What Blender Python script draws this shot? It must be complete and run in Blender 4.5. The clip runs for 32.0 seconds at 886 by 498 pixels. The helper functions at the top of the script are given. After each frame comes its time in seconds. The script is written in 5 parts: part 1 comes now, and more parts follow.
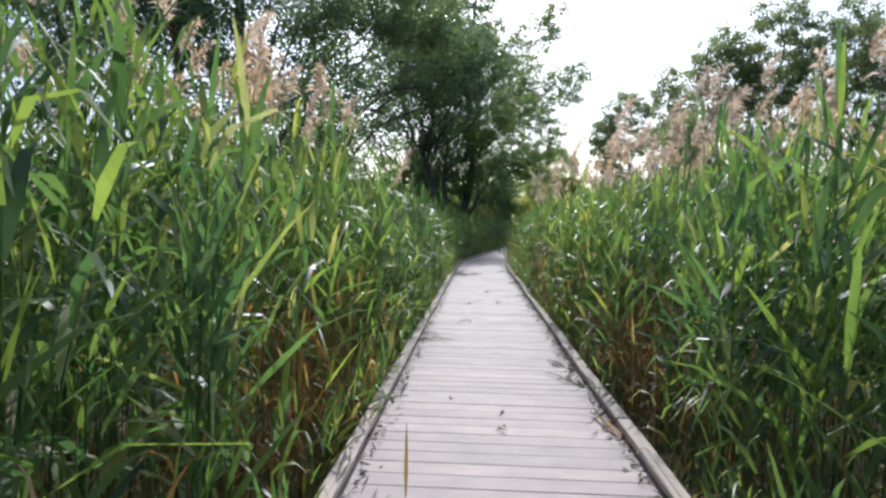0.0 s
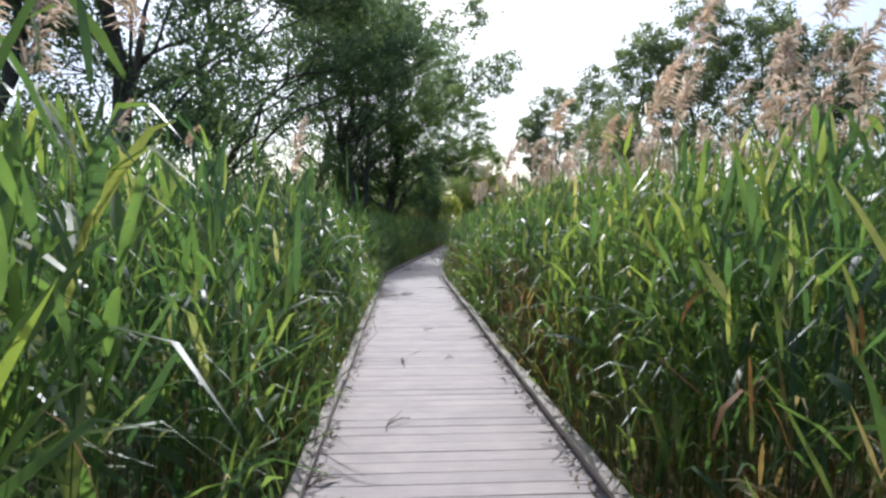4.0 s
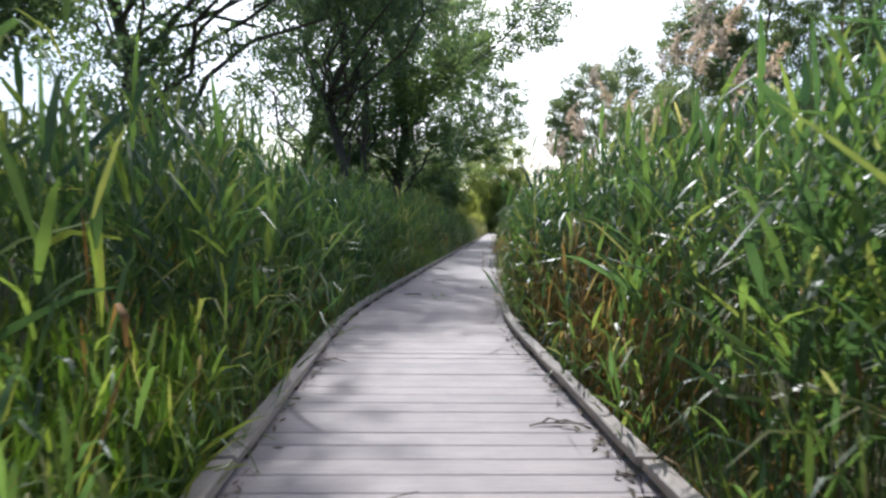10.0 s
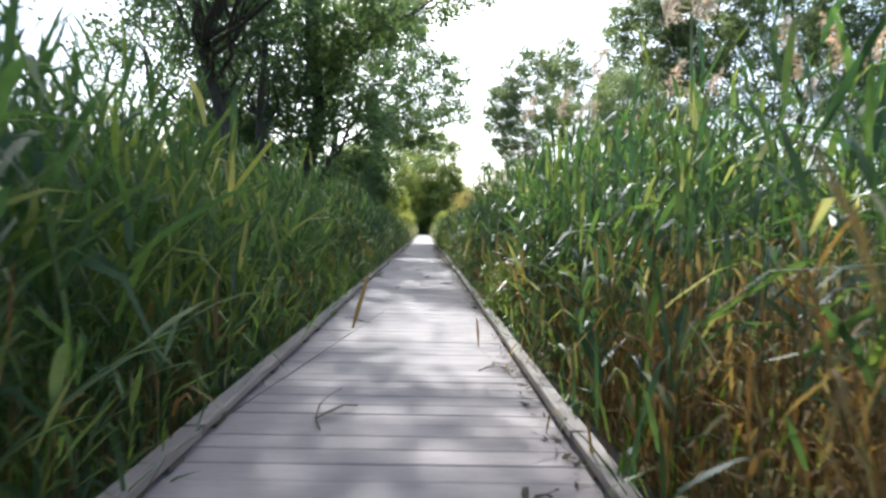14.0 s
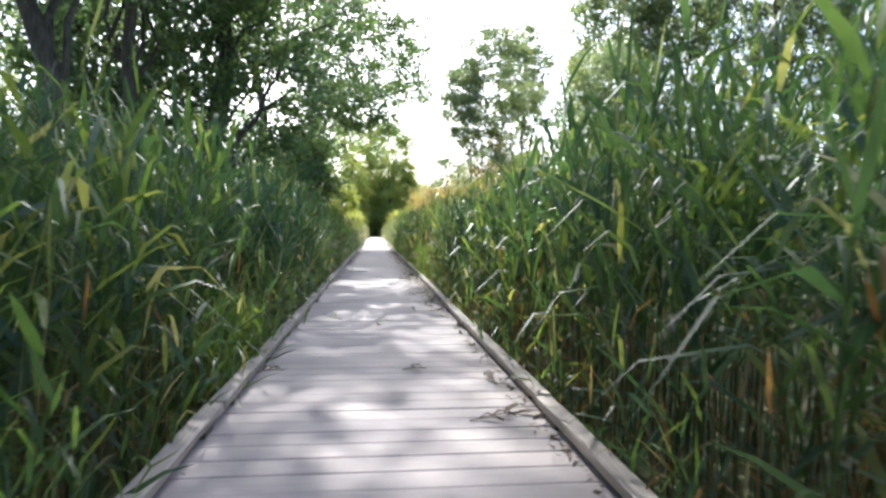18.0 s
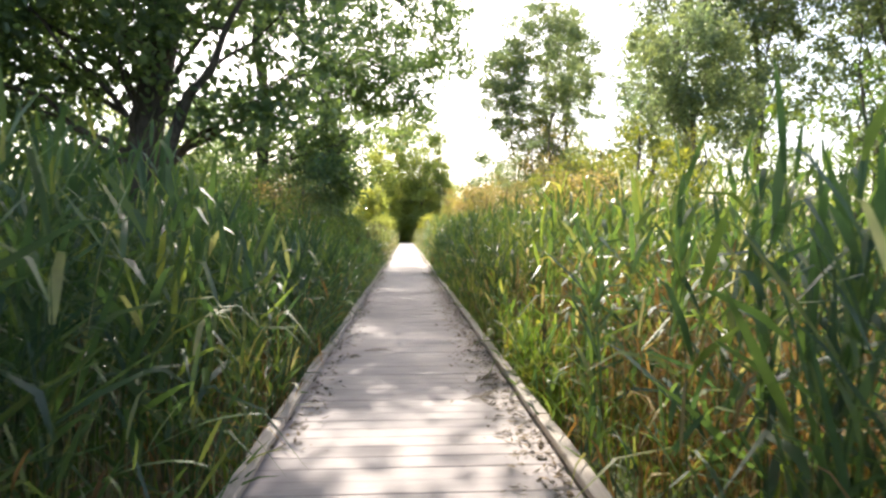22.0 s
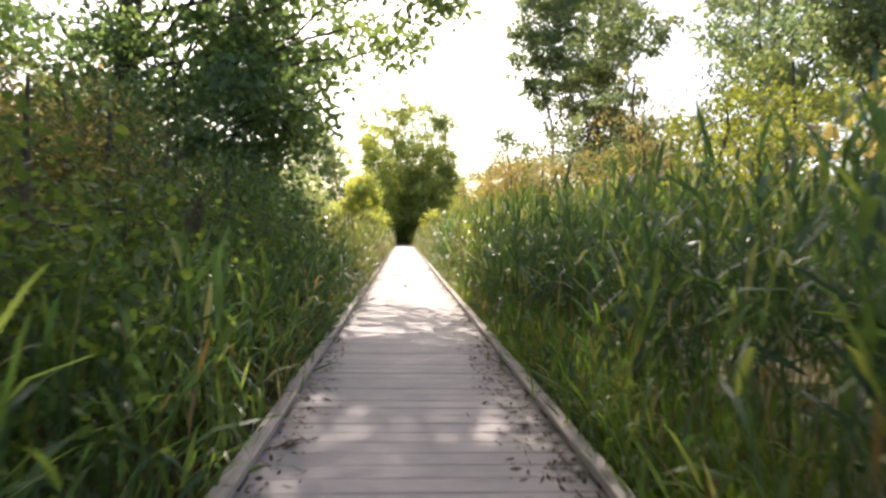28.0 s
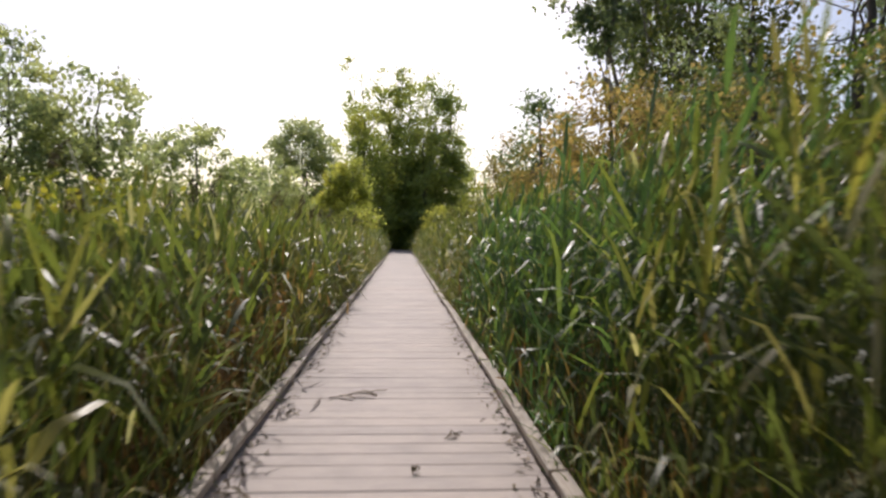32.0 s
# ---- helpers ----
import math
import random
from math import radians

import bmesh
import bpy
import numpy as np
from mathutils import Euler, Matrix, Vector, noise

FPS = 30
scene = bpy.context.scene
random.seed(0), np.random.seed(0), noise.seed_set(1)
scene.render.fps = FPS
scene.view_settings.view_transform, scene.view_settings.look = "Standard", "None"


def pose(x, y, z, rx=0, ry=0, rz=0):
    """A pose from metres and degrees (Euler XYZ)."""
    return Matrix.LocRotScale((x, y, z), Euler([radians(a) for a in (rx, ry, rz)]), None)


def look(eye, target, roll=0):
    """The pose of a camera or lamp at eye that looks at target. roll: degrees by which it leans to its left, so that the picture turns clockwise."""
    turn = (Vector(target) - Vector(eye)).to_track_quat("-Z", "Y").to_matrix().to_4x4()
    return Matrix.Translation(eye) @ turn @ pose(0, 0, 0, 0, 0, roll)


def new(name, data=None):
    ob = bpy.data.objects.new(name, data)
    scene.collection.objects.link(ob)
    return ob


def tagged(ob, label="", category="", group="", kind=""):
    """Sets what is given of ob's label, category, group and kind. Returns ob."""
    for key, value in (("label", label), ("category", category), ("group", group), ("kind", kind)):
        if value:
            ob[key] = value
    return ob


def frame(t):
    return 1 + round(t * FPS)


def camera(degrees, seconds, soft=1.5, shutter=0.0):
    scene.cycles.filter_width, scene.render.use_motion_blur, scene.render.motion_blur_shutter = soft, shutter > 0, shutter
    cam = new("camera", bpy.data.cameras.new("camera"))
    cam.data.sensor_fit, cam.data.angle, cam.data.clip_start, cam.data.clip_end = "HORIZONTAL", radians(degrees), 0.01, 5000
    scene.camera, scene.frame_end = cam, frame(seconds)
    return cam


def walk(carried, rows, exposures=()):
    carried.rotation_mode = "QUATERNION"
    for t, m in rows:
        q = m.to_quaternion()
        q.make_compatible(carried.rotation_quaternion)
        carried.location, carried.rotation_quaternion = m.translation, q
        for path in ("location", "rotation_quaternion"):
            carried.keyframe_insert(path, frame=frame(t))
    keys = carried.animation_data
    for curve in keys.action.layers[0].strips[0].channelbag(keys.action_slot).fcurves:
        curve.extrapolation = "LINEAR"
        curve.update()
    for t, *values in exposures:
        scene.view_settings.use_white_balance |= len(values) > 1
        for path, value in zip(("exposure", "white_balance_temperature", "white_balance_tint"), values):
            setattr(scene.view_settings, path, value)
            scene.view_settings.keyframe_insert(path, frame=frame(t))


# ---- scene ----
# ---- camera and walk ----
cam = camera(72.9, 32.0, soft=2.6, shutter=0.25)
PATH = [
    (0, (3.174, -1.413, 1.54), (2.784, 0.547, 1.461), 1.1),
    (0.5, (3.083, -1.231, 1.553), (2.691, 0.729, 1.475), 0.5),
    (1, (2.924, -0.713, 1.54), (2.536, 1.248, 1.465), 0.4),
    (1.5, (2.724, 0.097, 1.538), (2.364, 2.063, 1.467), -0.1),
    (2, (2.543, 0.977, 1.641), (2.388, 2.97, 1.566), -1.5),
    (2.5, (2.434, 2.003, 1.689), (2.295, 3.997, 1.612), -0.9),
    (3, (2.325, 2.852, 1.692), (2.181, 4.846, 1.611), -2.3),
    (3.5, (2.367, 2.935, 1.675), (2.224, 4.928, 1.596), -0.7),
    (5.5, (2.471, 4.862, 1.661), (2.323, 6.855, 1.583), 0.8),
    (6, (2.233, 6.22, 1.704), (2.082, 8.212, 1.623), 1.1),
    (6.5, (1.962, 7.649, 1.669), (1.805, 9.641, 1.593), 0.6),
    (7, (1.701, 9.188, 1.599), (1.534, 11.18, 1.525), 0.3),
    (7.5, (1.487, 10.383, 1.533), (1.298, 12.373, 1.457), 0.8),
    (8, (1.267, 11.906, 1.236), (1.079, 13.896, 1.159), 0.5),
    (8.5, (1.115, 12.952, 1.127), (0.92, 14.941, 1.051), 0.5),
    (9, (1.003, 13.816, 1.084), (0.806, 15.805, 1.009), 0.6),
    (9.5, (0.939, 14.481, 1.149), (0.746, 16.47, 1.07), 1.0),
    (10, (0.855, 15.372, 1.136), (0.675, 17.363, 1.06), 1.1),
    (10.5, (0.724, 16.31, 1.12), (0.561, 18.302, 1.045), 0.7),
    (11, (0.659, 17.19, 1.088), (0.497, 19.182, 1.013), 1.7),
    (11.5, (0.586, 18.23, 1.048), (0.373, 20.217, 0.976), 1.7),
    (12, (0.405, 19.266, 1.07), (0.182, 21.252, 0.997), 1.1),
    (12.5, (0.215, 20.341, 1.078), (0.001, 22.328, 1.006), 1.1),
    (13, (0.14, 21.578, 1.099), (0.186, 23.576, 1.031), 0.8),
    (13.5, (0.151, 22.756, 1.106), (0.203, 24.754, 1.04), 1.4),
    (14, (0.149, 24.033, 1.092), (0.211, 26.031, 1.024), 1.5),
    (14.5, (0.126, 25.239, 1.086), (0.197, 27.236, 1.02), 0.1),
    (16.5, (-0.14, 29.283, 1.068), (0.102, 31.268, 1.007), 1.5),
    (17, (-0.117, 30.393, 1.082), (0.11, 32.379, 1.023), 1.4),
    (17.5, (-0.089, 31.392, 1.079), (0.124, 33.379, 1.019), 0.8),
    (18, (-0.072, 32.454, 1.089), (0.155, 34.44, 1.027), 0.7),
    (18.5, (-0.001, 33.519, 1.091), (0.244, 35.503, 1.029), 1.0),
    (19, (0.087, 34.716, 1.037), (0.259, 36.708, 0.98), 1.7),
    (19.5, (0.077, 35.54, 1.092), (0.241, 37.532, 1.033), 1.4),
    (20, (0.015, 36.549, 1.144), (0.203, 38.539, 1.084), 1.0),
    (20.5, (-0.044, 37.602, 1.19), (0.141, 39.593, 1.13), 0.5),
    (21, (-0.042, 38.842, 1.141), (0.107, 40.835, 1.087), -0.3),
    (21.5, (-0.065, 39.781, 1.271), (0.068, 41.776, 1.216), -0.0),
    (22, (-0.048, 40.584, 1.446), (0.076, 42.58, 1.391), 0.1),
    (22.5, (-0.022, 41.24, 1.41), (0.099, 43.236, 1.357), 0.4),
    (23, (0.014, 41.839, 1.42), (0.158, 43.833, 1.367), 0.3),
    (23.5, (0.043, 42.555, 1.397), (0.198, 44.549, 1.347), -0.1),
    (24, (0.076, 43.497, 1.439), (0.235, 45.49, 1.388), 0.2),
    (24.5, (0.071, 44.742, 1.457), (0.239, 46.734, 1.406), 0.4),
    (25, (0.143, 45.882, 1.446), (0.307, 47.875, 1.393), 1.1),
    (25.5, (0.159, 47.198, 1.406), (0.11, 49.197, 1.363), 1.8),
    (27.5, (-0.049, 53.394, 1.339), (0.092, 55.388, 1.287), 0.3),
    (28, (-0.125, 55.391, 1.309), (0.009, 57.386, 1.26), 1.2),
    (28.5, (-0.133, 57.185, 1.316), (-0.004, 59.18, 1.272), 2.0),
    (29, (-0.134, 58.763, 1.311), (-0.01, 60.759, 1.27), 1.7),
    (29.5, (-0.152, 60.037, 1.36), (-0.03, 62.033, 1.317), 1.1),
    (30, (-0.138, 61.377, 1.37), (-0.006, 63.372, 1.326), 0.8),
    (30.5, (-0.133, 62.943, 1.365), (0.007, 64.937, 1.323), 0.4),
    (31, (-0.112, 64.524, 1.411), (0.04, 66.518, 1.366), -0.3),
    (31.5, (-0.035, 66.536, 1.4), (0.127, 68.529, 1.356), 0.7),
    (32, (0.074, 68.734, 1.381), (0.211, 70.729, 1.34), 1.0),
]
EXPOSURES = [(0.0, 0.26, 5800, 13), (6.0, 0.12, 5750, 13), (9.0, 0.3, 5950, 13), (10.5, 0.42, 5750, 11), (12.0, 0.76, 5850, 8), (14.0, 0.8, 5850, 9), (18.5, 1.42, 6050, 11), (20.3, 1.54, 6450, 12), (22.0, 1.4, 6900, 12), (23.0, 1.26, 7000, 12), (24.0, 1.24, 7050, 13), (25.0, 1.2, 7100, 13), (28.5, 1.06, 7000, 17), (30.2, 0.72, 6800, 18), (31.0, 0.42, 6800, 18), (32.0, -0.16, 6600, 17)]
walk(cam, [(t, look(eye, target, roll)) for t, eye, target, roll in PATH], EXPOSURES)

# ---- light ----
SUN_EL, SUN_AZ = 42.0, 6.0     # degrees above the horizon, degrees left of +y
world = bpy.data.worlds.new("sky")
scene.world = world
world.use_nodes = True
wn = world.node_tree
sky = wn.nodes.new("ShaderNodeTexSky")
sky.sky_type, sky.sun_disc = "NISHITA", False
sky.sun_elevation, sky.sun_rotation = radians(SUN_EL), radians(-SUN_AZ)
sky.air_density, sky.dust_density, sky.ozone_density = 1.0, 3.0, 1.5
wn.links.new(sky.outputs[0], wn.nodes["Background"].inputs[0])
wn.nodes["Background"].inputs[1].default_value = 0.15
lamp = bpy.data.lights.new("sun", "SUN")
lamp.energy, lamp.angle, lamp.color = 3.4, radians(0.6), (1.0, 0.965, 0.91)
sun = new("sun", lamp)
sun_dir = Vector((-math.sin(radians(SUN_AZ)) * math.cos(radians(SUN_EL)),
                  math.cos(radians(SUN_AZ)) * math.cos(radians(SUN_EL)), math.sin(radians(SUN_EL))))
sun.matrix_world = look(sun_dir * 200, (0, 0, 0))


# ---- materials ----
def nodes_of(name):
    m = bpy.data.materials.new(name)
    m.use_nodes = True
    nt = m.node_tree
    return m, nt, nt.nodes["Principled BSDF"], nt.nodes["Material Output"]


def ramp(nt, stops, src):
    r = nt.nodes.new("ShaderNodeValToRGB")
    el = r.color_ramp.elements
    while len(el) < len(stops):
        el.new(0.5)
    for e, (p, c) in zip(el, stops):
        e.position, e.color = p, (*c, 1)
    nt.links.new(src, r.inputs[0])
    return r.outputs[0]


def noise_of(nt, scale, detail=3.0, vec=None, rough=0.55):
    n = nt.nodes.new("ShaderNodeTexNoise")
    n.inputs["Scale"].default_value, n.inputs["Detail"].default_value, n.inputs["Roughness"].default_value = scale, detail, rough
    if vec is not None:
        nt.links.new(vec, n.inputs["Vector"])
    return n.outputs[0]


def mixed(nt, a, b, fac, kind="MIX"):
    m = nt.nodes.new("ShaderNodeMix")
    m.data_type, m.blend_type = "RGBA", kind
    for sock, val in ((m.inputs[0], fac), (m.inputs[6], a), (m.inputs[7], b)):
        if isinstance(val, (int, float)):
            sock.default_value = val
        elif isinstance(val, tuple):
            sock.default_value = (*val, 1)
        else:
            nt.links.new(val, sock)
    return m.outputs[2]


def leafy(name, stops, thin=0.45, rough=0.5, glow=1.5, spots=6.0, tinge=(1.0, 1.05, 0.6), shine=0.4):
    """Leaf tissue: a tint for each leaf, blotches, gloss, and light coming through."""
    m, nt, bsdf, out = nodes_of(name)
    geo = nt.nodes.new("ShaderNodeNewGeometry")
    tint = ramp(nt, stops, geo.outputs["Random Per Island"])
    tc = nt.nodes.new("ShaderNodeTexCoord").outputs["Object"]
    blotch = ramp(nt, [(0.3, (0.62, 0.66, 0.6)), (0.7, (1.12, 1.08, 1.0))], noise_of(nt, spots, 3, tc))
    patch = ramp(nt, [(0.3, (0.8, 0.88, 0.95)), (0.7, (1.15, 1.06, 0.85))], noise_of(nt, 0.35, 2, tc))
    col = mixed(nt, mixed(nt, tint, blotch, 1.0, "MULTIPLY"), patch, 1.0, "MULTIPLY")
    nt.links.new(col, bsdf.inputs["Base Color"])
    bsdf.inputs["Roughness"].default_value = rough
    bsdf.inputs["Specular IOR Level"].default_value = shine
    tr = nt.nodes.new("ShaderNodeBsdfTranslucent")
    nt.links.new(mixed(nt, col, tuple(glow * c for c in tinge), 1.0, "MULTIPLY"), tr.inputs[0])
    mix = nt.nodes.new("ShaderNodeMixShader")
    mix.inputs[0].default_value = thin
    nt.links.new(bsdf.outputs[0], mix.inputs[1])
    nt.links.new(tr.outputs[0], mix.inputs[2])
    nt.links.new(mix.outputs[0], out.inputs[0])
    return m


GREEN = [(0.0, (0.068, 0.122, 0.070)), (0.35, (0.095, 0.168, 0.076)), (0.65, (0.135, 0.212, 0.074)),
         (0.875, (0.21, 0.272, 0.080)), (0.962, (0.28, 0.30, 0.12)), (1.0, (0.42, 0.39, 0.25))]
OLIVE = [(0.0, (0.076, 0.101, 0.044)), (0.35, (0.118, 0.150, 0.050)), (0.65, (0.168, 0.192, 0.055)),
         (0.84, (0.227, 0.214, 0.074)), (0.94, (0.336, 0.302, 0.160)), (1.0, (0.462, 0.428, 0.319))]
reed_leaf = leafy("reed_leaf", GREEN, 0.53, 0.40, 1.85, shine=0.55)
# yellower copy of GREEN for sunlit stretches: the sunshine is in the colour
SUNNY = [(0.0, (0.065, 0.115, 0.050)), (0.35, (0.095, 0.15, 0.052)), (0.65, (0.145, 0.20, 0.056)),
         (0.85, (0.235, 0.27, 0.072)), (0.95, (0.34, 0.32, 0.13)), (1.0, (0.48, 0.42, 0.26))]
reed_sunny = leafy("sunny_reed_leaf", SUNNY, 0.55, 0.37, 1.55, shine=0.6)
# darkened copy of GREEN for dim stretches, with shade put into the colour
SHADE_GREEN = [(0.0, (0.050, 0.097, 0.057)), (0.4, (0.073, 0.134, 0.064)), (0.7, (0.108, 0.174, 0.064)),
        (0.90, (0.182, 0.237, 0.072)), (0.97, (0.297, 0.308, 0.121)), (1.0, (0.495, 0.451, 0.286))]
reed_shade_green = leafy("shade_green_reed_leaf", SHADE_GREEN, 0.48, 0.41, 1.7, shine=0.6)
reed_pale = leafy("pale_reed_leaf", [(0.0, (0.20, 0.27, 0.16)), (0.6, (0.28, 0.36, 0.21)), (1.0, (0.38, 0.44, 0.28))], 0.45, 0.35, 1.5, shine=0.7)
reed_olive = leafy("olive_reed_leaf", OLIVE, 0.48, 0.42, 1.6, shine=0.6)
reed_dry = leafy("dry_reed", [(0.0, (0.23, 0.12, 0.058)), (0.5, (0.36, 0.205, 0.10)), (0.85, (0.46, 0.33, 0.18)), (1.0, (0.58, 0.50, 0.34))], 0.4, 0.7, 1.4)
old_leaf = leafy("old_brown_leaf", [(0.0, (0.07, 0.05, 0.038)), (0.5, (0.125, 0.09, 0.065)), (0.85, (0.20, 0.15, 0.105)), (1.0, (0.36, 0.27, 0.19))], 0.2, 0.75, 1.2)
plume_mat = leafy("reed_plume", [(0.0, (0.60, 0.48, 0.41)), (0.6, (0.71, 0.59, 0.52)), (1.0, (0.80, 0.71, 0.65))], 0.62, 0.9, 1.3, tinge=(1.0, 0.93, 0.86))
spike_mat = leafy("reed_spike", [(0.0, (0.09, 0.075, 0.055)), (0.6, (0.14, 0.11, 0.08)), (1.0, (0.20, 0.155, 0.12))], 0.3, 0.8, 1.2)
grass_mat = leafy("grass_blade", [(0.0, (0.08, 0.15, 0.03)), (0.6, (0.15, 0.25, 0.04)), (1.0, (0.30, 0.32, 0.10))], 0.45, 0.5)
leaf_dark = leafy("leaf_dark_green", [(0.0, (0.105, 0.155, 0.112)), (0.6, (0.15, 0.215, 0.125)), (1.0, (0.205, 0.275, 0.125))], 0.58, 0.28, 1.85, shine=0.9)
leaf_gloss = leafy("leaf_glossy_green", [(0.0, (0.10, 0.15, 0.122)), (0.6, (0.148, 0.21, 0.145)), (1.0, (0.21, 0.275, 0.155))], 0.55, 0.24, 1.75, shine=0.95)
# grey-green for far trees, paled by colour in place of haze over distance
leaf_pale_hazy = leafy("leaf_hazy_grey_green", [(0.0, (0.27, 0.31, 0.235)), (0.6, (0.36, 0.39, 0.29)), (1.0, (0.45, 0.46, 0.34))], 0.64, 0.4, 1.6, shine=0.7)
leaf_mid = leafy("leaf_mid_green", [(0.0, (0.072, 0.118, 0.050)), (0.6, (0.12, 0.18, 0.056)), (1.0, (0.20, 0.24, 0.066))], 0.52, 0.42, 1.7)
leaf_grey = leafy("leaf_grey_green", [(0.0, (0.15, 0.19, 0.145)), (0.6, (0.205, 0.25, 0.18)), (1.0, (0.28, 0.315, 0.19))], 0.56, 0.38, 1.7, shine=0.6)
leaf_yellow = leafy("leaf_yellow_green", [(0.0, (0.14, 0.17, 0.04)), (0.5, (0.24, 0.26, 0.055)), (1.0, (0.38, 0.35, 0.09))], 0.5, 0.5, 1.6)
# both thicket greens are lightened, so that haze is held in the leaf colour
leaf_thicket_hazy = leafy("leaf_thicket_hazy", [(0.0, (0.22, 0.25, 0.11)), (0.5, (0.31, 0.34, 0.14)), (1.0, (0.42, 0.42, 0.19))], 0.72, 0.4, 1.7, shine=0.6)
leaf_moss_hazy = leafy("leaf_hazy_moss_green", [(0.0, (0.23, 0.265, 0.14)), (0.5, (0.31, 0.345, 0.17)), (1.0, (0.40, 0.41, 0.195))], 0.70, 0.4, 1.75, shine=0.6)
# brighter variant of leaf_yellow with the sunlit look mixed into its tint
leaf_golden_lit = leafy("leaf_sunlit_golden_green", [(0.0, (0.26, 0.28, 0.09)), (0.5, (0.37, 0.37, 0.125)), (1.0, (0.48, 0.45, 0.18))], 0.66, 0.45, 1.7, shine=0.6)
leaf_olive = leafy("leaf_olive", [(0.0, (0.085, 0.11, 0.045)), (0.5, (0.14, 0.16, 0.06)), (1.0, (0.22, 0.21, 0.09))], 0.48, 0.5, 1.6)
leaf_rust = leafy("leaf_rusty", [(0.0, (0.18, 0.16, 0.072)), (0.35, (0.28, 0.215, 0.112)), (0.7, (0.39, 0.275, 0.16)), (1.0, (0.49, 0.37, 0.25))], 0.56, 0.6, 1.65)


def bark_of(name, a, b):
    m, nt, bsdf, out = nodes_of(name)
    tc = nt.nodes.new("ShaderNodeTexCoord").outputs["Object"]
    mp = nt.nodes.new("ShaderNodeMapping")
    mp.inputs["Scale"].default_value = (9, 9, 1.6)
    nt.links.new(tc, mp.inputs[0])
    n = noise_of(nt, 1.6, 5, mp.outputs[0], 0.65)
    big = ramp(nt, [(0.3, (0.7, 0.7, 0.72)), (0.7, (1.2, 1.15, 1.05))], noise_of(nt, 0.8, 2, tc))
    nt.links.new(mixed(nt, ramp(nt, [(0.3, a), (0.7, b)], n), big, 1.0, "MULTIPLY"), bsdf.inputs["Base Color"])
    bsdf.inputs["Roughness"].default_value = 0.9
    bp = nt.nodes.new("ShaderNodeBump")
    bp.inputs["Strength"].default_value, bp.inputs["Distance"].default_value = 0.7, 0.04
    nt.links.new(n, bp.inputs["Height"])
    nt.links.new(bp.outputs[0], bsdf.inputs["Normal"])
    return m


bark = bark_of("bark_brown_grey", (0.05, 0.04, 0.035), (0.17, 0.14, 0.12))
bark_pale = bark_of("bark_pale", (0.16, 0.13, 0.11), (0.40, 0.36, 0.31))


def board_of(name, a, b, c):
    """Weathered timber, grain along local x; each board differs a little."""
    m, nt, bsdf, out = nodes_of(name)
    tc = nt.nodes.new("ShaderNodeTexCoord").outputs["Object"]
    oi = nt.nodes.new("ShaderNodeObjectInfo").outputs["Random"]
    off = nt.nodes.new("ShaderNodeVectorMath")
    off.operation = "SCALE"
    off.inputs[0].default_value = (31.0, 17.0, 7.0)
    nt.links.new(oi, off.inputs["Scale"])
    add = nt.nodes.new("ShaderNodeVectorMath")
    nt.links.new(tc, add.inputs[0])
    nt.links.new(off.outputs[0], add.inputs[1])
    mp = nt.nodes.new("ShaderNodeMapping")
    mp.inputs["Scale"].default_value = (2.2, 38, 38)
    nt.links.new(add.outputs[0], mp.inputs[0])
    grain = noise_of(nt, 2.0, 5, mp.outputs[0], 0.6)
    stain = noise_of(nt, 2.3, 4, add.outputs[0], 0.6)
    col = ramp(nt, [(0.25, a), (0.55, b), (0.8, c)], grain)
    col = mixed(nt, col, ramp(nt, [(0.30, (0.84, 0.83, 0.83)), (0.62, (1.04, 1.02, 1.0))], stain), 1.0, "MULTIPLY")
    col = mixed(nt, col, ramp(nt, [(0.0, (0.91, 0.91, 0.92)), (1.0, (1.07, 1.055, 1.04))], oi), 1.0, "MULTIPLY")
    nt.links.new(col, bsdf.inputs["Base Color"])
    bsdf.inputs["Roughness"].default_value = 0.72
    bp = nt.nodes.new("ShaderNodeBump")
    bp.inputs["Strength"].default_value, bp.inputs["Distance"].default_value = 0.35, 0.004
    nt.links.new(grain, bp.inputs["Height"])
    nt.links.new(bp.outputs[0], bsdf.inputs["Normal"])
    return m


deck_mat = board_of("weathered_deck_board", (0.352, 0.306, 0.281), (0.417, 0.366, 0.341), (0.467, 0.414, 0.387))
kerb_mat = board_of("weathered_kerb_timber", (0.32, 0.275, 0.23), (0.42, 0.365, 0.31), (0.51, 0.455, 0.395))
frame_mat = board_of("dark_underframe_timber", (0.10, 0.08, 0.06), (0.16, 0.13, 0.10), (0.22, 0.18, 0.14))

ground_mat, gnt, gb, _ = nodes_of("marsh_ground")
gtc = gnt.nodes.new("ShaderNodeTexCoord").outputs["Object"]
gcol = mixed(gnt, ramp(gnt, [(0.3, (0.11, 0.078, 0.05)), (0.55, (0.25, 0.17, 0.10)), (0.75, (0.40, 0.31, 0.19))], noise_of(gnt, 9.0, 6, gtc, 0.7)),
             ramp(gnt, [(0.35, (0.75, 0.8, 0.7)), (0.65, (1.15, 1.0, 0.9))], noise_of(gnt, 0.4, 3, gtc)), 1.0, "MULTIPLY")
gmoss = ramp(gnt, [(0.3, (0.06, 0.085, 0.028)), (0.7, (0.14, 0.165, 0.06))], noise_of(gnt, 14.0, 5, gtc, 0.7))
gcol = mixed(gnt, gcol, gmoss, ramp(gnt, [(0.30, (0.1, 0.1, 0.1)), (0.56, (0.9, 0.9, 0.9))], noise_of(gnt, 0.22, 4, gtc, 0.6)))
gnt.links.new(gcol, gb.inputs["Base Color"])
gb.inputs["Roughness"].default_value = 0.95
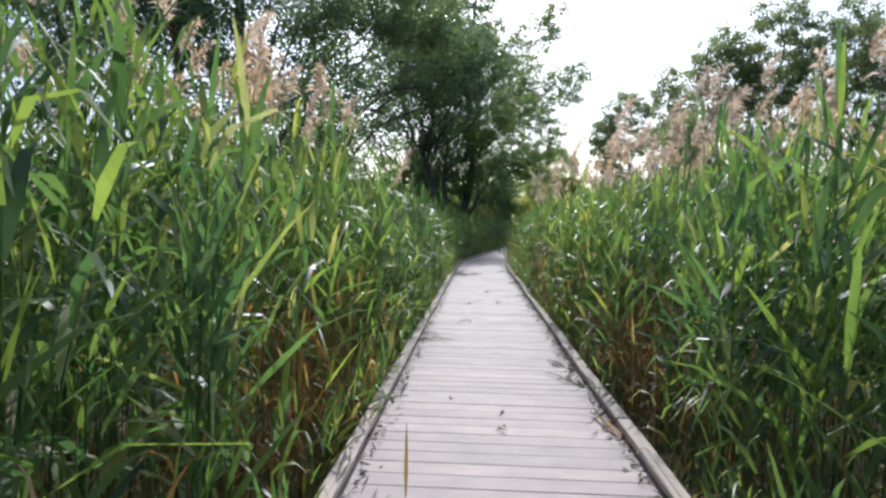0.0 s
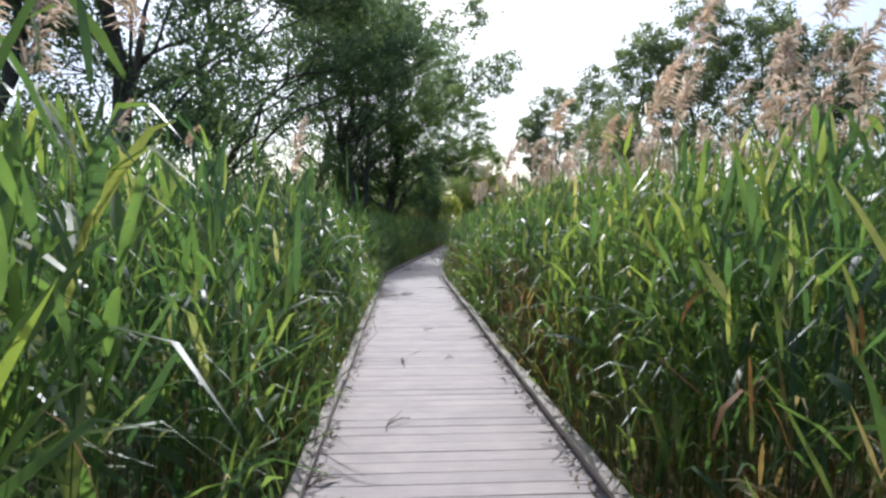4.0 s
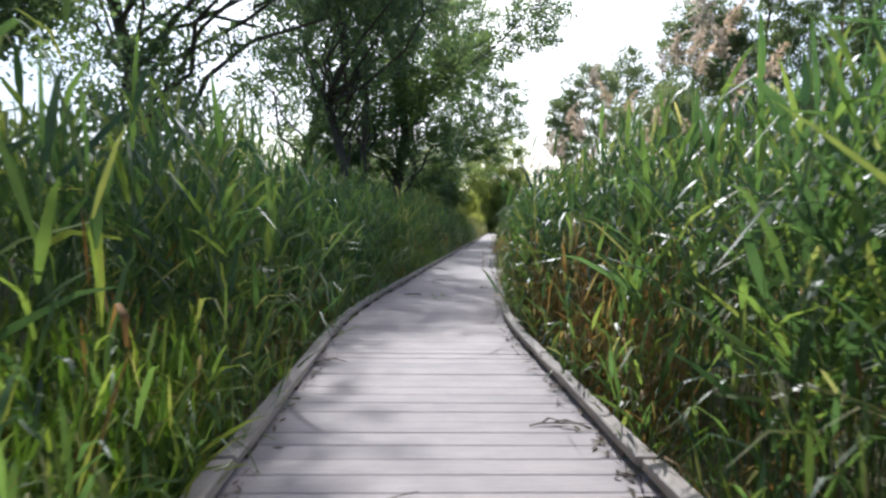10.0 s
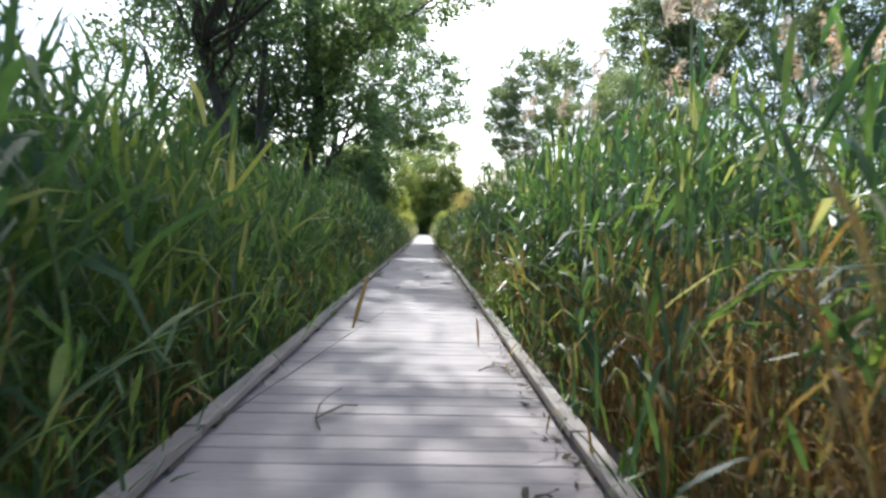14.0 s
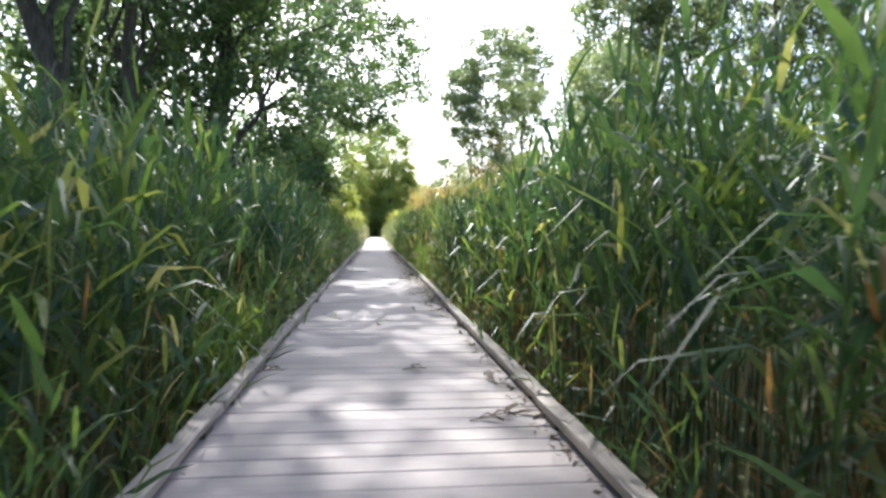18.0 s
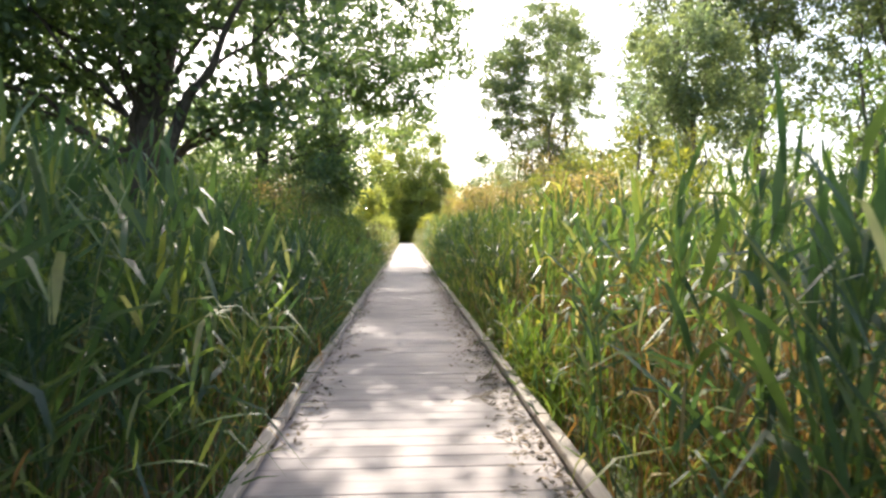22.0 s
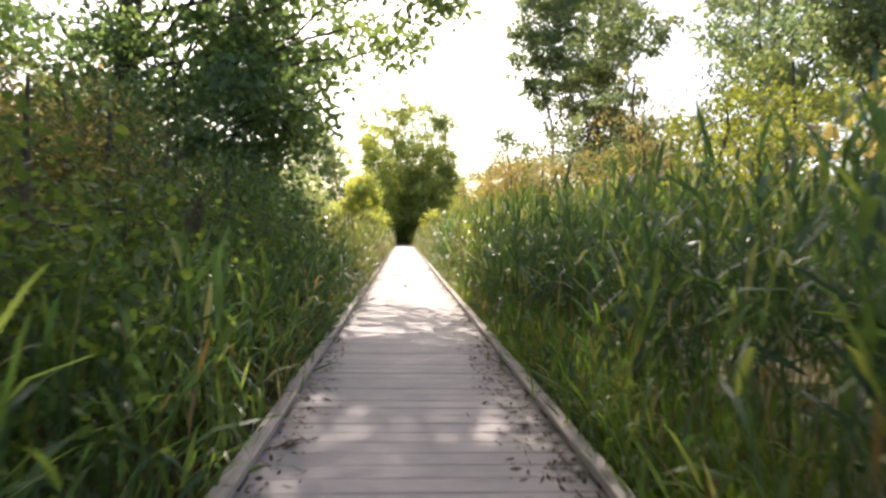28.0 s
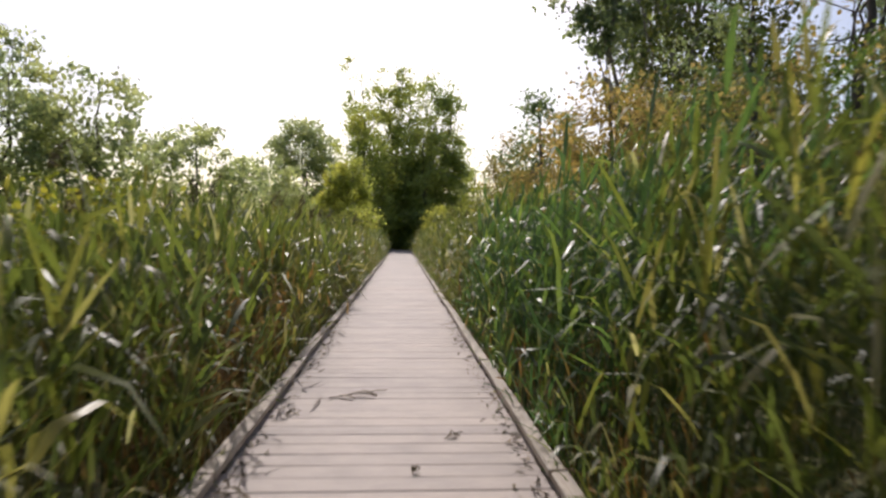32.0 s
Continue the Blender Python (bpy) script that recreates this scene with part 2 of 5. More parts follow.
gbp = gnt.nodes.new("ShaderNodeBump")
gbp.inputs["Strength"].default_value, gbp.inputs["Distance"].default_value = 0.8, 0.05
gnt.links.new(noise_of(gnt, 22.0, 5, gtc, 0.7), gbp.inputs["Height"])
gnt.links.new(gbp.outputs[0], gb.inputs["Normal"])


# ---- mesh tools ----
def raw_mesh(name, v, quads=None, tris=None, mat=None):
    """A mesh from whole arrays of points and faces."""
    v = np.ascontiguousarray(v, dtype=np.float32).reshape(-1, 3)
    q = np.zeros((0, 4), np.int32) if quads is None else np.asarray(quads, np.int32).reshape(-1, 4)
    t = np.zeros((0, 3), np.int32) if tris is None else np.asarray(tris, np.int32).reshape(-1, 3)
    me = bpy.data.meshes.new(name)
    me.vertices.add(len(v))
    me.vertices.foreach_set("co", v.ravel())
    me.loops.add(q.size + t.size)
    me.loops.foreach_set("vertex_index", np.concatenate([q.ravel(), t.ravel()]))
    me.polygons.add(len(q) + len(t))
    starts = np.concatenate([np.arange(len(q)) * 4, q.size + np.arange(len(t)) * 3]).astype(np.int32)
    me.polygons.foreach_set("loop_start", starts)
    if mat:
        me.materials.append(mat)
    me.update(calc_edges=True)
    return me


def part(name, me, parent, label=""):
    ob = new(name, me)
    ob.parent = parent
    return tagged(ob, label) if label else ob


def bm_mesh(name, bm, mat):
    me = bpy.data.meshes.new(name)
    bm.to_mesh(me)
    bm.free()
    me.materials.append(mat)
    return me


def unit(a):
    return a / np.maximum(np.linalg.norm(a, axis=-1, keepdims=True), 1e-9)


class Gather:
    """Collects arrays of points and faces into one mesh."""

    def __init__(self):
        self.v, self.q, self.t, self.n = [], [], [], 0

    def add(self, v, quads=None, tris=None):
        v = np.asarray(v, np.float32).reshape(-1, 3)
        if quads is not None:
            self.q.append(np.asarray(quads, np.int64).reshape(-1, 4) + self.n)
        if tris is not None:
            self.t.append(np.asarray(tris, np.int64).reshape(-1, 3) + self.n)
        self.v.append(v)
        self.n += len(v)

    def mesh(self, name, mat):
        cat = lambda some, w: np.concatenate(some) if some else np.zeros((0, w), np.int64)
        return raw_mesh(name, np.concatenate(self.v) if self.v else np.zeros((0, 3)), cat(self.q, 4), cat(self.t, 3), mat)


# ---- the line of the boardwalk: a gentle bend of eight degrees round (0, BEND) ----
BEND, TURN, HALF, ARC = 22.5, radians(8.0), 0.915, 1.5


def heading_at(s):
    """The line's turn to the left of +y, in radians, s metres along from the bend."""
    return TURN * np.clip((ARC - np.asarray(s, float)) / (2 * ARC), 0.0, 1.0)


def on_line(s, u):
    """World x and y for metres s along from the bend and u to the right of the middle."""
    s, u = np.asarray(s, float), np.asarray(u, float)
    phi, rad = heading_at(s), 2 * ARC / TURN
    past = s - np.clip(s, -ARC, ARC)
    mid = np.stack([rad * (1 - np.cos(phi)), ARC - rad * np.sin(phi)], -1)
    ahead, right = np.stack([-np.sin(phi), np.cos(phi)], -1), np.stack([np.cos(phi), np.sin(phi)], -1)
    return mid + past[..., None] * ahead + u[..., None] * right + (0.0, BEND)


GROUND = -0.38


def ground_z(x, y):
    return GROUND + 0.07 * np.sin(x * 0.9 + 1.3 * np.sin(y * 0.31)) * np.cos(y * 0.55) + 0.05 * np.sin(x * 0.21 + y * 0.17)


# ---- ground ----
gx = np.concatenate([[-900, -400, -200, -120, -80, -55], np.arange(-40, 40.1, 0.8), [55, 80, 120, 200, 400, 900]])
gy = np.concatenate([[-900, -400, -200, -100, -60], np.arange(-40, 150.1, 1.0), [165, 190, 250, 400, 900]])
mx, my = np.meshgrid(gx, gy)
idx = np.arange(mx.size).reshape(mx.shape)
gq = np.stack([idx[:-1, :-1], idx[:-1, 1:], idx[1:, 1:], idx[1:, :-1]], -1)
tagged(new("ground", raw_mesh("ground", np.stack([mx, my, ground_z(mx, my)], -1), gq, None, ground_mat)),
       "brown marshy ground covered with dead reed litter", "ground", kind="structure")


# ---- reeds ----
def reed_arrays(rng, base, height, leaf_n=9, leaf_len=0.42, leaf_w=0.036, lean=0.10, first=0.22, wind=(0.0, 0.0), stem_r=0.0045, stems=True, levels=((0.0, 1.0), (0.6, 0.75), (1.0, 0.3))):
    """Stems and arching blades for every base point; returns two Gather objects, of stems and of leaves."""
    n = len(base)
    st, lv = Gather(), Gather()
    if n == 0:
        return st, lv
    az = rng.uniform(0, 2 * np.pi, n)
    amt = rng.normal(0, lean, n)
    lv2 = np.stack([np.cos(az) * amt + wind[0], np.sin(az) * amt + wind[1], np.zeros(n)], -1)
    up = np.array((0, 0, 1.0))

    def at(s):
        s = np.asarray(s)[..., None]
        return base + height[:, None] * (s * up + s * s * lv2)

    if stems:
        rings = []
        for s, r in levels:
            c = at(np.full(n, s))
            for k in range(3):
                a = k * 2.0944 + az
                rings.append(c + stem_r * r * np.stack([np.cos(a), np.sin(a), np.zeros(n)], -1))
        v = np.stack(rings, 1)                       # n, 9, 3
        q = [(r * 3 + k, r * 3 + (k + 1) % 3, (r + 1) * 3 + (k + 1) % 3, (r + 1) * 3 + k) for r in range(len(levels) - 1) for k in range(3)]
        st.add(v, (np.arange(n)[:, None, None] * 3 * len(levels) + np.array(q)[None]))
    phi0 = rng.uniform(0, 2 * np.pi, n)
    for k in range(leaf_n):
        s = np.clip(first + (1.0 - first) * (k + rng.uniform(-0.4, 0.4, n)) / max(leaf_n - 1, 1), 0.05, 1.0)
        p0 = at(s)
        phi = phi0 + k * np.pi + rng.normal(0, 0.55, n)
        out = np.stack([np.cos(phi), np.sin(phi), np.zeros(n)], -1)
        out[:, 0] += wind[0] * 2.0
        out[:, 1] += wind[1] * 2.0
        out = unit(out)
        tip = np.maximum(0, (s - 0.75) / 0.25)
        theta = np.radians(rng.uniform(8, 58, n)) * (1 - 0.5 * tip)
        d = unit(out * np.sin(theta)[:, None] + up * np.cos(theta)[:, None])
        ln = leaf_len * rng.uniform(0.5, 1.3, n) * (1 - 0.25 * tip)
        droop = np.where(rng.uniform(0, 1, n) < 0.34, rng.uniform(0.4, 1.05, n), rng.uniform(0.0, 0.30, n)) * ln
        w = leaf_w * rng.uniform(0.5, 1.25, n)
        side = unit(np.cross(d, up))
        tw = rng.normal(0, 0.6, n)[:, None]
        side = unit(side * np.cos(tw) + np.cross(d, side) * np.sin(tw))
        pts = []
        for f, dr, ww in ((0.0, 0.0, 0.42), (0.30, 0.05, 1.0), (0.68, 0.38, 0.62)):
            c = p0 + d * (ln * f)[:, None] + out * (droop * dr * 0.5)[:, None] - up * (droop * dr)[:, None]
            e = side * (w * ww * 0.5)[:, None]
            pts += [c - e, c + e]
        pts.append(p0 + d * (ln * 0.93)[:, None] + out * (droop * 0.45)[:, None] - up * (droop * 1.0)[:, None])
        v = np.stack(pts, 1)
        o = np.arange(n)[:, None, None] * 7
        lv.add(v, o + np.array([[(0, 1, 3, 2), (2, 3, 5, 4)]])[0][None], o + np.array([[4, 5, 6]])[None])
    return st, lv


def plume_arrays(rng, top, size):
    """Feathery seed heads that nod to one side."""
    n = len(top)
    g = Gather()
    if n == 0:
        return g
    az = rng.normal(0.6, 0.9, n)
    bend = np.stack([np.cos(az), np.sin(az), np.zeros(n)], -1)
    up = np.array((0, 0, 1.0))
    for k in range(84):
        f = k / 83.0
        root = top + up * (size * 0.8 * f)[:, None] + bend * (size * 0.42 * f * f)[:, None]
        a = rng.uniform(0, 2 * np.pi, n)
        o = np.stack([np.cos(a), np.sin(a), np.zeros(n)], -1)
        d = unit(o * 0.6 + bend * 0.55 + up * rng.uniform(0.15, 0.9, n)[:, None])
        ln = size * rng.uniform(0.26, 0.46, n) * (1.15 - 0.75 * f)
        side = unit(np.cross(d, unit(rng.normal(0, 1, (n, 3))))) * (size * 0.022)[:, None]
        mid, tip = root + d * (ln * 0.55)[:, None], root + d * ln[:, None] - up * (ln * 0.4)[:, None]
        v = np.stack([root, mid - side, tip, mid + side], 1)
        g.add(v, np.arange(n)[:, None] * 4 + np.array([0, 1, 2, 3])[None])
    return g


# heights of the reeds above the deck by y, for either side
REED_TOP = {-1: ((-10, 2.35), (6, 2.3), (12, 2.1), (19, 1.9), (24, 1.9), (34, 1.9), (44, 1.85), (50, 1.5), (54, 1.1), (64, 1.0), (67, 1.15), (71, 1.45), (80, 1.6), (130, 1.7)),
            1: ((-10, 2.2), (10, 2.2), (18, 2.15), (26, 2.2), (36, 2.25), (40, 1.95), (46, 1.85), (56, 1.7), (65, 1.9), (69, 2.15), (76, 2.1), (84, 1.9), (130, 1.8))}


DEAD = ((1, 9.4, 11.4, 0.0, 0.9), (1, 19.4, 22.0, 0.1, 1.0), (1, 24.6, 29.6, 0.2, 2.4), (1, 31.0, 33.2, 0.0, 1.2), (1, 33.4, 34.8, 0.5, 1.6), (1, 43.6, 46.4, 0.6, 2.6), (1, 41.6, 43.2, 1.0, 2.8), (1, 46.8, 48.2, 0.5, 2.0), (1, 3.2, 5.6, 0.1, 0.8), (-1, 1.5, 4.0, 0.1, 0.8), (1, 48.2, 50.4, 0.7, 2.0), (1, 60.6, 61.3, 0.8, 1.3), (-1, 72.5, 75.5, 0.1, 0.9), (1, 14.2, 16.0, 0.3, 1.4))


# gaps in the reeds where low grass grows at the kerb
OPEN = ((-1, 15.2, 18.6, 0.0, 1.1), (1, 57.5, 63.0, 0.0, 0.5), (-1, 33.0, 34.4, 0.0, 0.4), (-1, 36.4, 38.3, 0.0, 0.35), (1, 31.2, 32.2, 0.0, 0.3), (1, 45.4, 47.0, 0.0, 0.3))


def in_open(side, y, off):
    hit = np.zeros(len(y), bool)
    for d, y0, y1, u0, u1 in OPEN:
        if d == side:
            hit |= (y > y0) & (y < y1) & (off >= u0) & (off < u1)
    return hit


def in_dead(side, y, off):
    hit = np.zeros(len(y), bool)
    for d, y0, y1, u0, u1 in DEAD:
        if d == side:
            hit |= (y > y0) & (y < y1) & (off > u0) & (off < u1)
    return hit


def reed_bed(side, s0, s1, seed, dense, label, plumes=0, grass=0.0, dry=22, mat=None, young=0, wind=0.035):
    mat = mat or reed_leaf
    rng = np.random.default_rng(seed)
    length = s1 - s0
    st, lv, dr, pl, gr = Gather(), Gather(), Gather(), Gather(), Gather()
    prof = np.array(REED_TOP[side])
    # strips: distance from the kerb, stems to the square metre, leaves to a stem, size of a leaf
    for u0, u1, many, leaves, ll, lw in ((0.08, 0.75, 38, 10, 0.57, 0.036), (0.75, 1.7, 36, 10, 0.57, 0.037),
                                         (1.7, 3.4, 19, 6, 0.58, 0.052), (3.4, 8.0, 5.5, 6, 0.62, 0.075), (8.0, 18.0, 1.1, 6, 1.0, 0.17)):
        n = int(length * (u1 - u0) * many * dense)
        s, off = rng.uniform(s0, s1, n), rng.uniform(u0, u1, n)
        xy = on_line(s, side * (HALF + 0.12 + off))
        clump = np.array([noise.noise((float(a) * 0.55, float(b) * 0.55, 3.0)) for a, b in xy])
        top = np.interp(xy[:, 1], prof[:, 0], prof[:, 1])
        if grass and u0 < 0.7:
            keep = rng.uniform(0, 1, n) > grass
            s, off, xy, clump, top = (a[keep] for a in (s, off, xy, clump, top))
        keep = ~in_dead(side, xy[:, 1], off) | (rng.uniform(0, 1, len(off)) > 0.74)
        keep &= ~in_open(side, xy[:, 1], off) | (rng.uniform(0, 1, len(off)) > 0.88)
        s, off, xy, clump, top = (a[keep] for a in (s, off, xy, clump, top))
        z = ground_z(xy[:, 0], xy[:, 1])
        h = (top - z) * (1.0 + 0.22 * clump) * rng.uniform(0.72, 1.05, len(s)) * np.interp(off, [0.1, 0.6, 2.0, 6.0], [0.82, 0.96, 1.06, 1.12])
        base = np.concatenate([xy, z[:, None]], 1)
        a, b = reed_arrays(rng, base, h, leaves, ll, lw, 0.10, 0.40 if u0 < 0.7 else 0.34 if u0 < 1 else 0.46 if u0 < 3 else 0.5, (wind, 0.0), 0.0045 if u0 < 3 else 0.007, u0 < 5, ((0.0, 1.0), (0.6, 0.75), (1.0, 0.3)) if u0 < 0.7 else ((0.0, 1.0), (1.0, 0.4)))
        for src, dst in ((a, st), (b, lv)):
            for v in src.v:
                dst.add(v)
            shift = dst.n - src.n
            dst.q += [q + shift for q in src.q]
            dst.t += [t + shift for t in src.t]
    # short blades that spill over the kerb
    n = int(length * (12 if side < 0 else 8))
    s, off = rng.uniform(s0, s1, n), rng.uniform(0.0, 0.12, n)
    xy = on_line(s, side * (HALF + 0.12 + off))
    base = np.concatenate([xy, ground_z(xy[:, 0], xy[:, 1])[:, None]], 1)
    _, b = reed_arrays(rng, base, rng.uniform(0.5, 1.15, n), 6, 0.36, 0.022, 0.16, 0.4, (-0.10 * side, 0.0), stems=False)
    for v in b.v:
        lv.add(v)
    shift = lv.n - b.n
    lv.q += [q + shift for q in b.q]
    lv.t += [t + shift for t in b.t]
    # dead stalks and old blades low down
    n = int(length * 1.2 * dry)
    s, off = rng.uniform(s0, s1, n), 0.04 + 1.5 * rng.uniform(0, 1, n) ** 1.5
    xy = on_line(s, side * (HALF + 0.12 + off))
    base = np.concatenate([xy, ground_z(xy[:, 0], xy[:, 1])[:, None]], 1)
    a, b = reed_arrays(rng, base, rng.uniform(0.35, 1.25, n), 3, 0.36, 0.018, 0.32, 0.1, (0, 0), 0.004)
    for src in (a, b):
        for v in src.v:
            dr.add(v)
        shift = dr.n - src.n
        dr.q += [q + shift for q in src.q]
        dr.t += [t + shift for t in src.t]
    for d, y0, y1, u0, u1 in DEAD:
        if d == side and s0 <= y0 - BEND < s1:
            n = int((y1 - y0) * (u1 - u0) * 88)
            s, off = rng.uniform(y0 - BEND, y1 - BEND, n), rng.uniform(u0, u1, n)
            xy = on_line(s, side * (HALF + 0.12 + off))
            base = np.concatenate([xy, ground_z(xy[:, 0], xy[:, 1])[:, None]], 1)
            a, b = reed_arrays(rng, base, rng.uniform(0.5, 1.5, n), 4, 0.38, 0.02, 0.26, 0.15, (0, 0), 0.004)
            for src in (a, b):
                for v in src.v:
                    dr.add(v)
                shift = dr.n - src.n
                dr.q += [q + shift for q in src.q]
                dr.t += [t + shift for t in src.t]
    bed = tagged(new("reed_bed", lv.mesh("reed_leaves", mat)), label, "reeds", "reeds along the boardwalk", "stuff")
    tagged(part("reed_stems", st.mesh("reed_stems", mat), bed), kind="stuff")
    tagged(part("dead_stalks", dr.mesh("dead_stalks", reed_dry), bed, "brown dead stalks and old leaf blades"), kind="stuff")
    if plumes:
        s, off = rng.uniform(s0, s1, plumes), 0.7 + 6.5 * rng.uniform(0, 1, plumes) ** 1.2
        xy = on_line(s, side * (HALF + 0.12 + off))
        h = np.interp(xy[:, 1], prof[:, 0], prof[:, 1]) + rng.uniform(0.2, 0.85, plumes) + 0.07 * off
        base = np.concatenate([xy, np.full((plumes, 1), GROUND)], 1)
        a, _ = reed_arrays(rng, base, h - GROUND, 0, lean=0.03, stem_r=0.004)
        tagged(part("plume_stems", a.mesh("plume_stems", reed_dry), bed), kind="stuff")
        top = np.concatenate([xy, h[:, None] - 0.08], 1)
        tagged(part("plumes", plume_arrays(rng, top, rng.uniform(0.36, 0.60, plumes)).mesh("plumes", plume_mat), bed, "pinkish beige feathery seed plumes"), kind="stuff")
    if young:
        s, off = rng.uniform(s0, s1, young), rng.uniform(0.1, 2.2, young)
        xy = on_line(s, side * (HALF + 0.12 + off))
        h = np.interp(xy[:, 1], prof[:, 0], prof[:, 1]) + rng.uniform(-0.1, 0.3, young)
        a, _ = reed_arrays(rng, np.concatenate([xy, np.full((young, 1), GROUND)], 1), h - GROUND, 0, lean=0.02, stem_r=0.005)
        tagged(part("spike_stems", a.mesh("spike_stems", mat), bed), kind="stuff")
        tagged(part("young_spikes", plume_arrays(rng, np.concatenate([xy, h[:, None] - 0.05], 1), rng.uniform(0.2, 0.3, young)).mesh("young_spikes", spike_mat), bed, "dark brown unopened flower spikes"), kind="stuff")
    if grass:
        n = int(length * 420 * grass)
        s, off = rng.uniform(s0, s1, n), rng.uniform(0.02, 1.3, n)
        xy = on_line(s, side * (HALF + 0.12 + off))
        base = np.concatenate([xy, ground_z(xy[:, 0], xy[:, 1])[:, None]], 1)
        _, b = reed_arrays(rng, base, rng.uniform(0.35, 0.75, n), 3, 0.36, 0.013, 0.25, 0.2, stems=False)
        for d, y0, y1, u0, u1 in OPEN:
            if d == side and s0 <= y0 - BEND < s1:
                n = int((y1 - y0) * (u1 - u0) * 420)
                s, off = rng.uniform(y0 - BEND, y1 - BEND, n), rng.uniform(u0, u1, n)
                xy = on_line(s, side * (HALF + 0.12 + off))
                base = np.concatenate([xy, ground_z(xy[:, 0], xy[:, 1])[:, None]], 1)
                _, more = reed_arrays(rng, base, rng.uniform(0.45, 0.95, n), 4, 0.34, 0.017, 0.22, 0.25, stems=False)
                for v in more.v:
                    b.add(v)
                b.q += [q + b.n - more.n for q in more.q]
                b.t += [t + b.n - more.n for t in more.t]
        tagged(part("low_grass", b.mesh("low_grass", grass_mat), bed, "low bright green grass along the kerb"), kind="stuff")
    return bed


TALL = "dense tall green reeds beside the boardwalk"
SHADED = "tall green reeds in tree shade beside the boardwalk"
reed_bed(-1, -29, -15, 11, 0.95, "dense tall green reeds with beige plumes beside the boardwalk", 250)
reed_bed(-1, -15, -9.5, 19, 1.12, "dense tall deep green reeds beside the boardwalk", 8, 0.2, mat=reed_shade_green)
reed_bed(-1, -9.5, -3, 12, 1.12, TALL, 4, 0.3)
reed_bed(-1, -3, 12, 13, 0.95, SHADED, 0, 0.15)
reed_bed(-1, 12, 32, 14, 0.95, SHADED, 0, 0.1, mat=reed_shade_green)
reed_bed(-1, 32, 38, 15, 0.7, "shaded green reeds below shrubs and trees", 0, 0.1, young=4)
reed_bed(-1, 38, 45, 31, 0.75, "deep green reeds in the shade of overhanging leaves", 0, 0.1, 14, reed_shade_green, 4, wind=0.06)
reed_bed(-1, 45, 49, 18, 0.75, "windblown olive green reeds below dark shrubs", 0, 0.1, 20, reed_olive, 14, wind=0.08)
reed_bed(-1, 49, 62, 16, 0.8, "olive green reeds beside the sunny boardwalk", 0, 0.0, 20, reed_olive, 26, wind=0.09)
reed_bed(-1, 62, 104, 17, 0.4, "olive green reeds along the far boardwalk", 0, 0.0, 10, reed_olive)
reed_bed(1, -29, -17, 21, 0.95, "dense tall green reeds with beige plumes beside the boardwalk", 130)
reed_bed(1, -17, -3, 22, 1.15, "dense tall green reeds with beige plumes beside the boardwalk", 190, 0.12, dry=22)
reed_bed(1, -3, 12, 23, 1.0, "tall deep green reeds with brown dead stalks beside the boardwalk", 60, 0.1, dry=28, mat=reed_shade_green)
reed_bed(1, 12, 18, 24, 0.95, "tall deep green reeds beside the boardwalk", 0, mat=reed_shade_green)
reed_bed(1, 18, 22.5, 30, 0.9, "tall deep green reeds beside the boardwalk", 0, 0.2, mat=reed_shade_green)
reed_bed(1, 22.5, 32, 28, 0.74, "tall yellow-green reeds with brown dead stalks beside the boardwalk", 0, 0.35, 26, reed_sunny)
reed_bed(1, 32, 43.5, 25, 0.85, "deep green reeds in front of rusty shrubs", 0, 0.3, mat=reed_shade_green)
reed_bed(1, 43.5, 47, 29, 0.85, "windblown yellow-green reeds in front of rusty shrubs", 0, 0.1, mat=reed_sunny, wind=0.10)
reed_bed(1, 47, 49.5, 34, 0.85, "windblown olive green reeds in front of rusty shrubs", 0, 0.1, mat=reed_olive, wind=0.10)
reed_bed(1, 49.5, 56, 32, 0.85, "windblown deep green reeds in front of rusty shrubs", 0, 0.1, mat=reed_shade_green, wind=0.10)
reed_bed(1, 56, 62, 26, 0.8, "olive green reeds beside the sunny boardwalk", 0, 0.0, 20, reed_olive, wind=0.10)
reed_bed(1, 62, 104, 27, 0.4, "olive green reeds along the far boardwalk", 0, 0.0, 10, reed_olive)


# ---- trees ----
def tube(g, pts, radii, sides=8):
    """A tapered tube through points."""
    pts = np.asarray(pts, float)
    tang = unit(np.gradient(pts, axis=0))
    ref = np.array((0.31, 0.95, 0.05))
    a = unit(np.cross(tang, ref))
    b = np.cross(tang, a)
    ang = np.arange(sides) * 2 * np.pi / sides
    v = pts[:, None] + np.asarray(radii)[:, None, None] * (np.cos(ang)[None, :, None] * a[:, None] + np.sin(ang)[None, :, None] * b[:, None])
    n = len(pts)
    q = [(r * sides + k, r * sides + (k + 1) % sides, (r + 1) * sides + (k + 1) % sides, (r + 1) * sides + k) for r in range(n - 1) for k in range(sides)]
    g.add(v, q)


def wobble(rng, p, q, steps, amount):
    """A crooked line between two points."""
    f = np.linspace(0, 1, steps)[:, None]
    line = np.asarray(p) * (1 - f) + np.asarray(q) * f
    jit = rng.normal(0, 1, (steps, 3)) * amount * np.linalg.norm(np.asarray(q) - np.asarray(p)) * (f * (1 - f) * 4) ** 0.5
    return line + jit


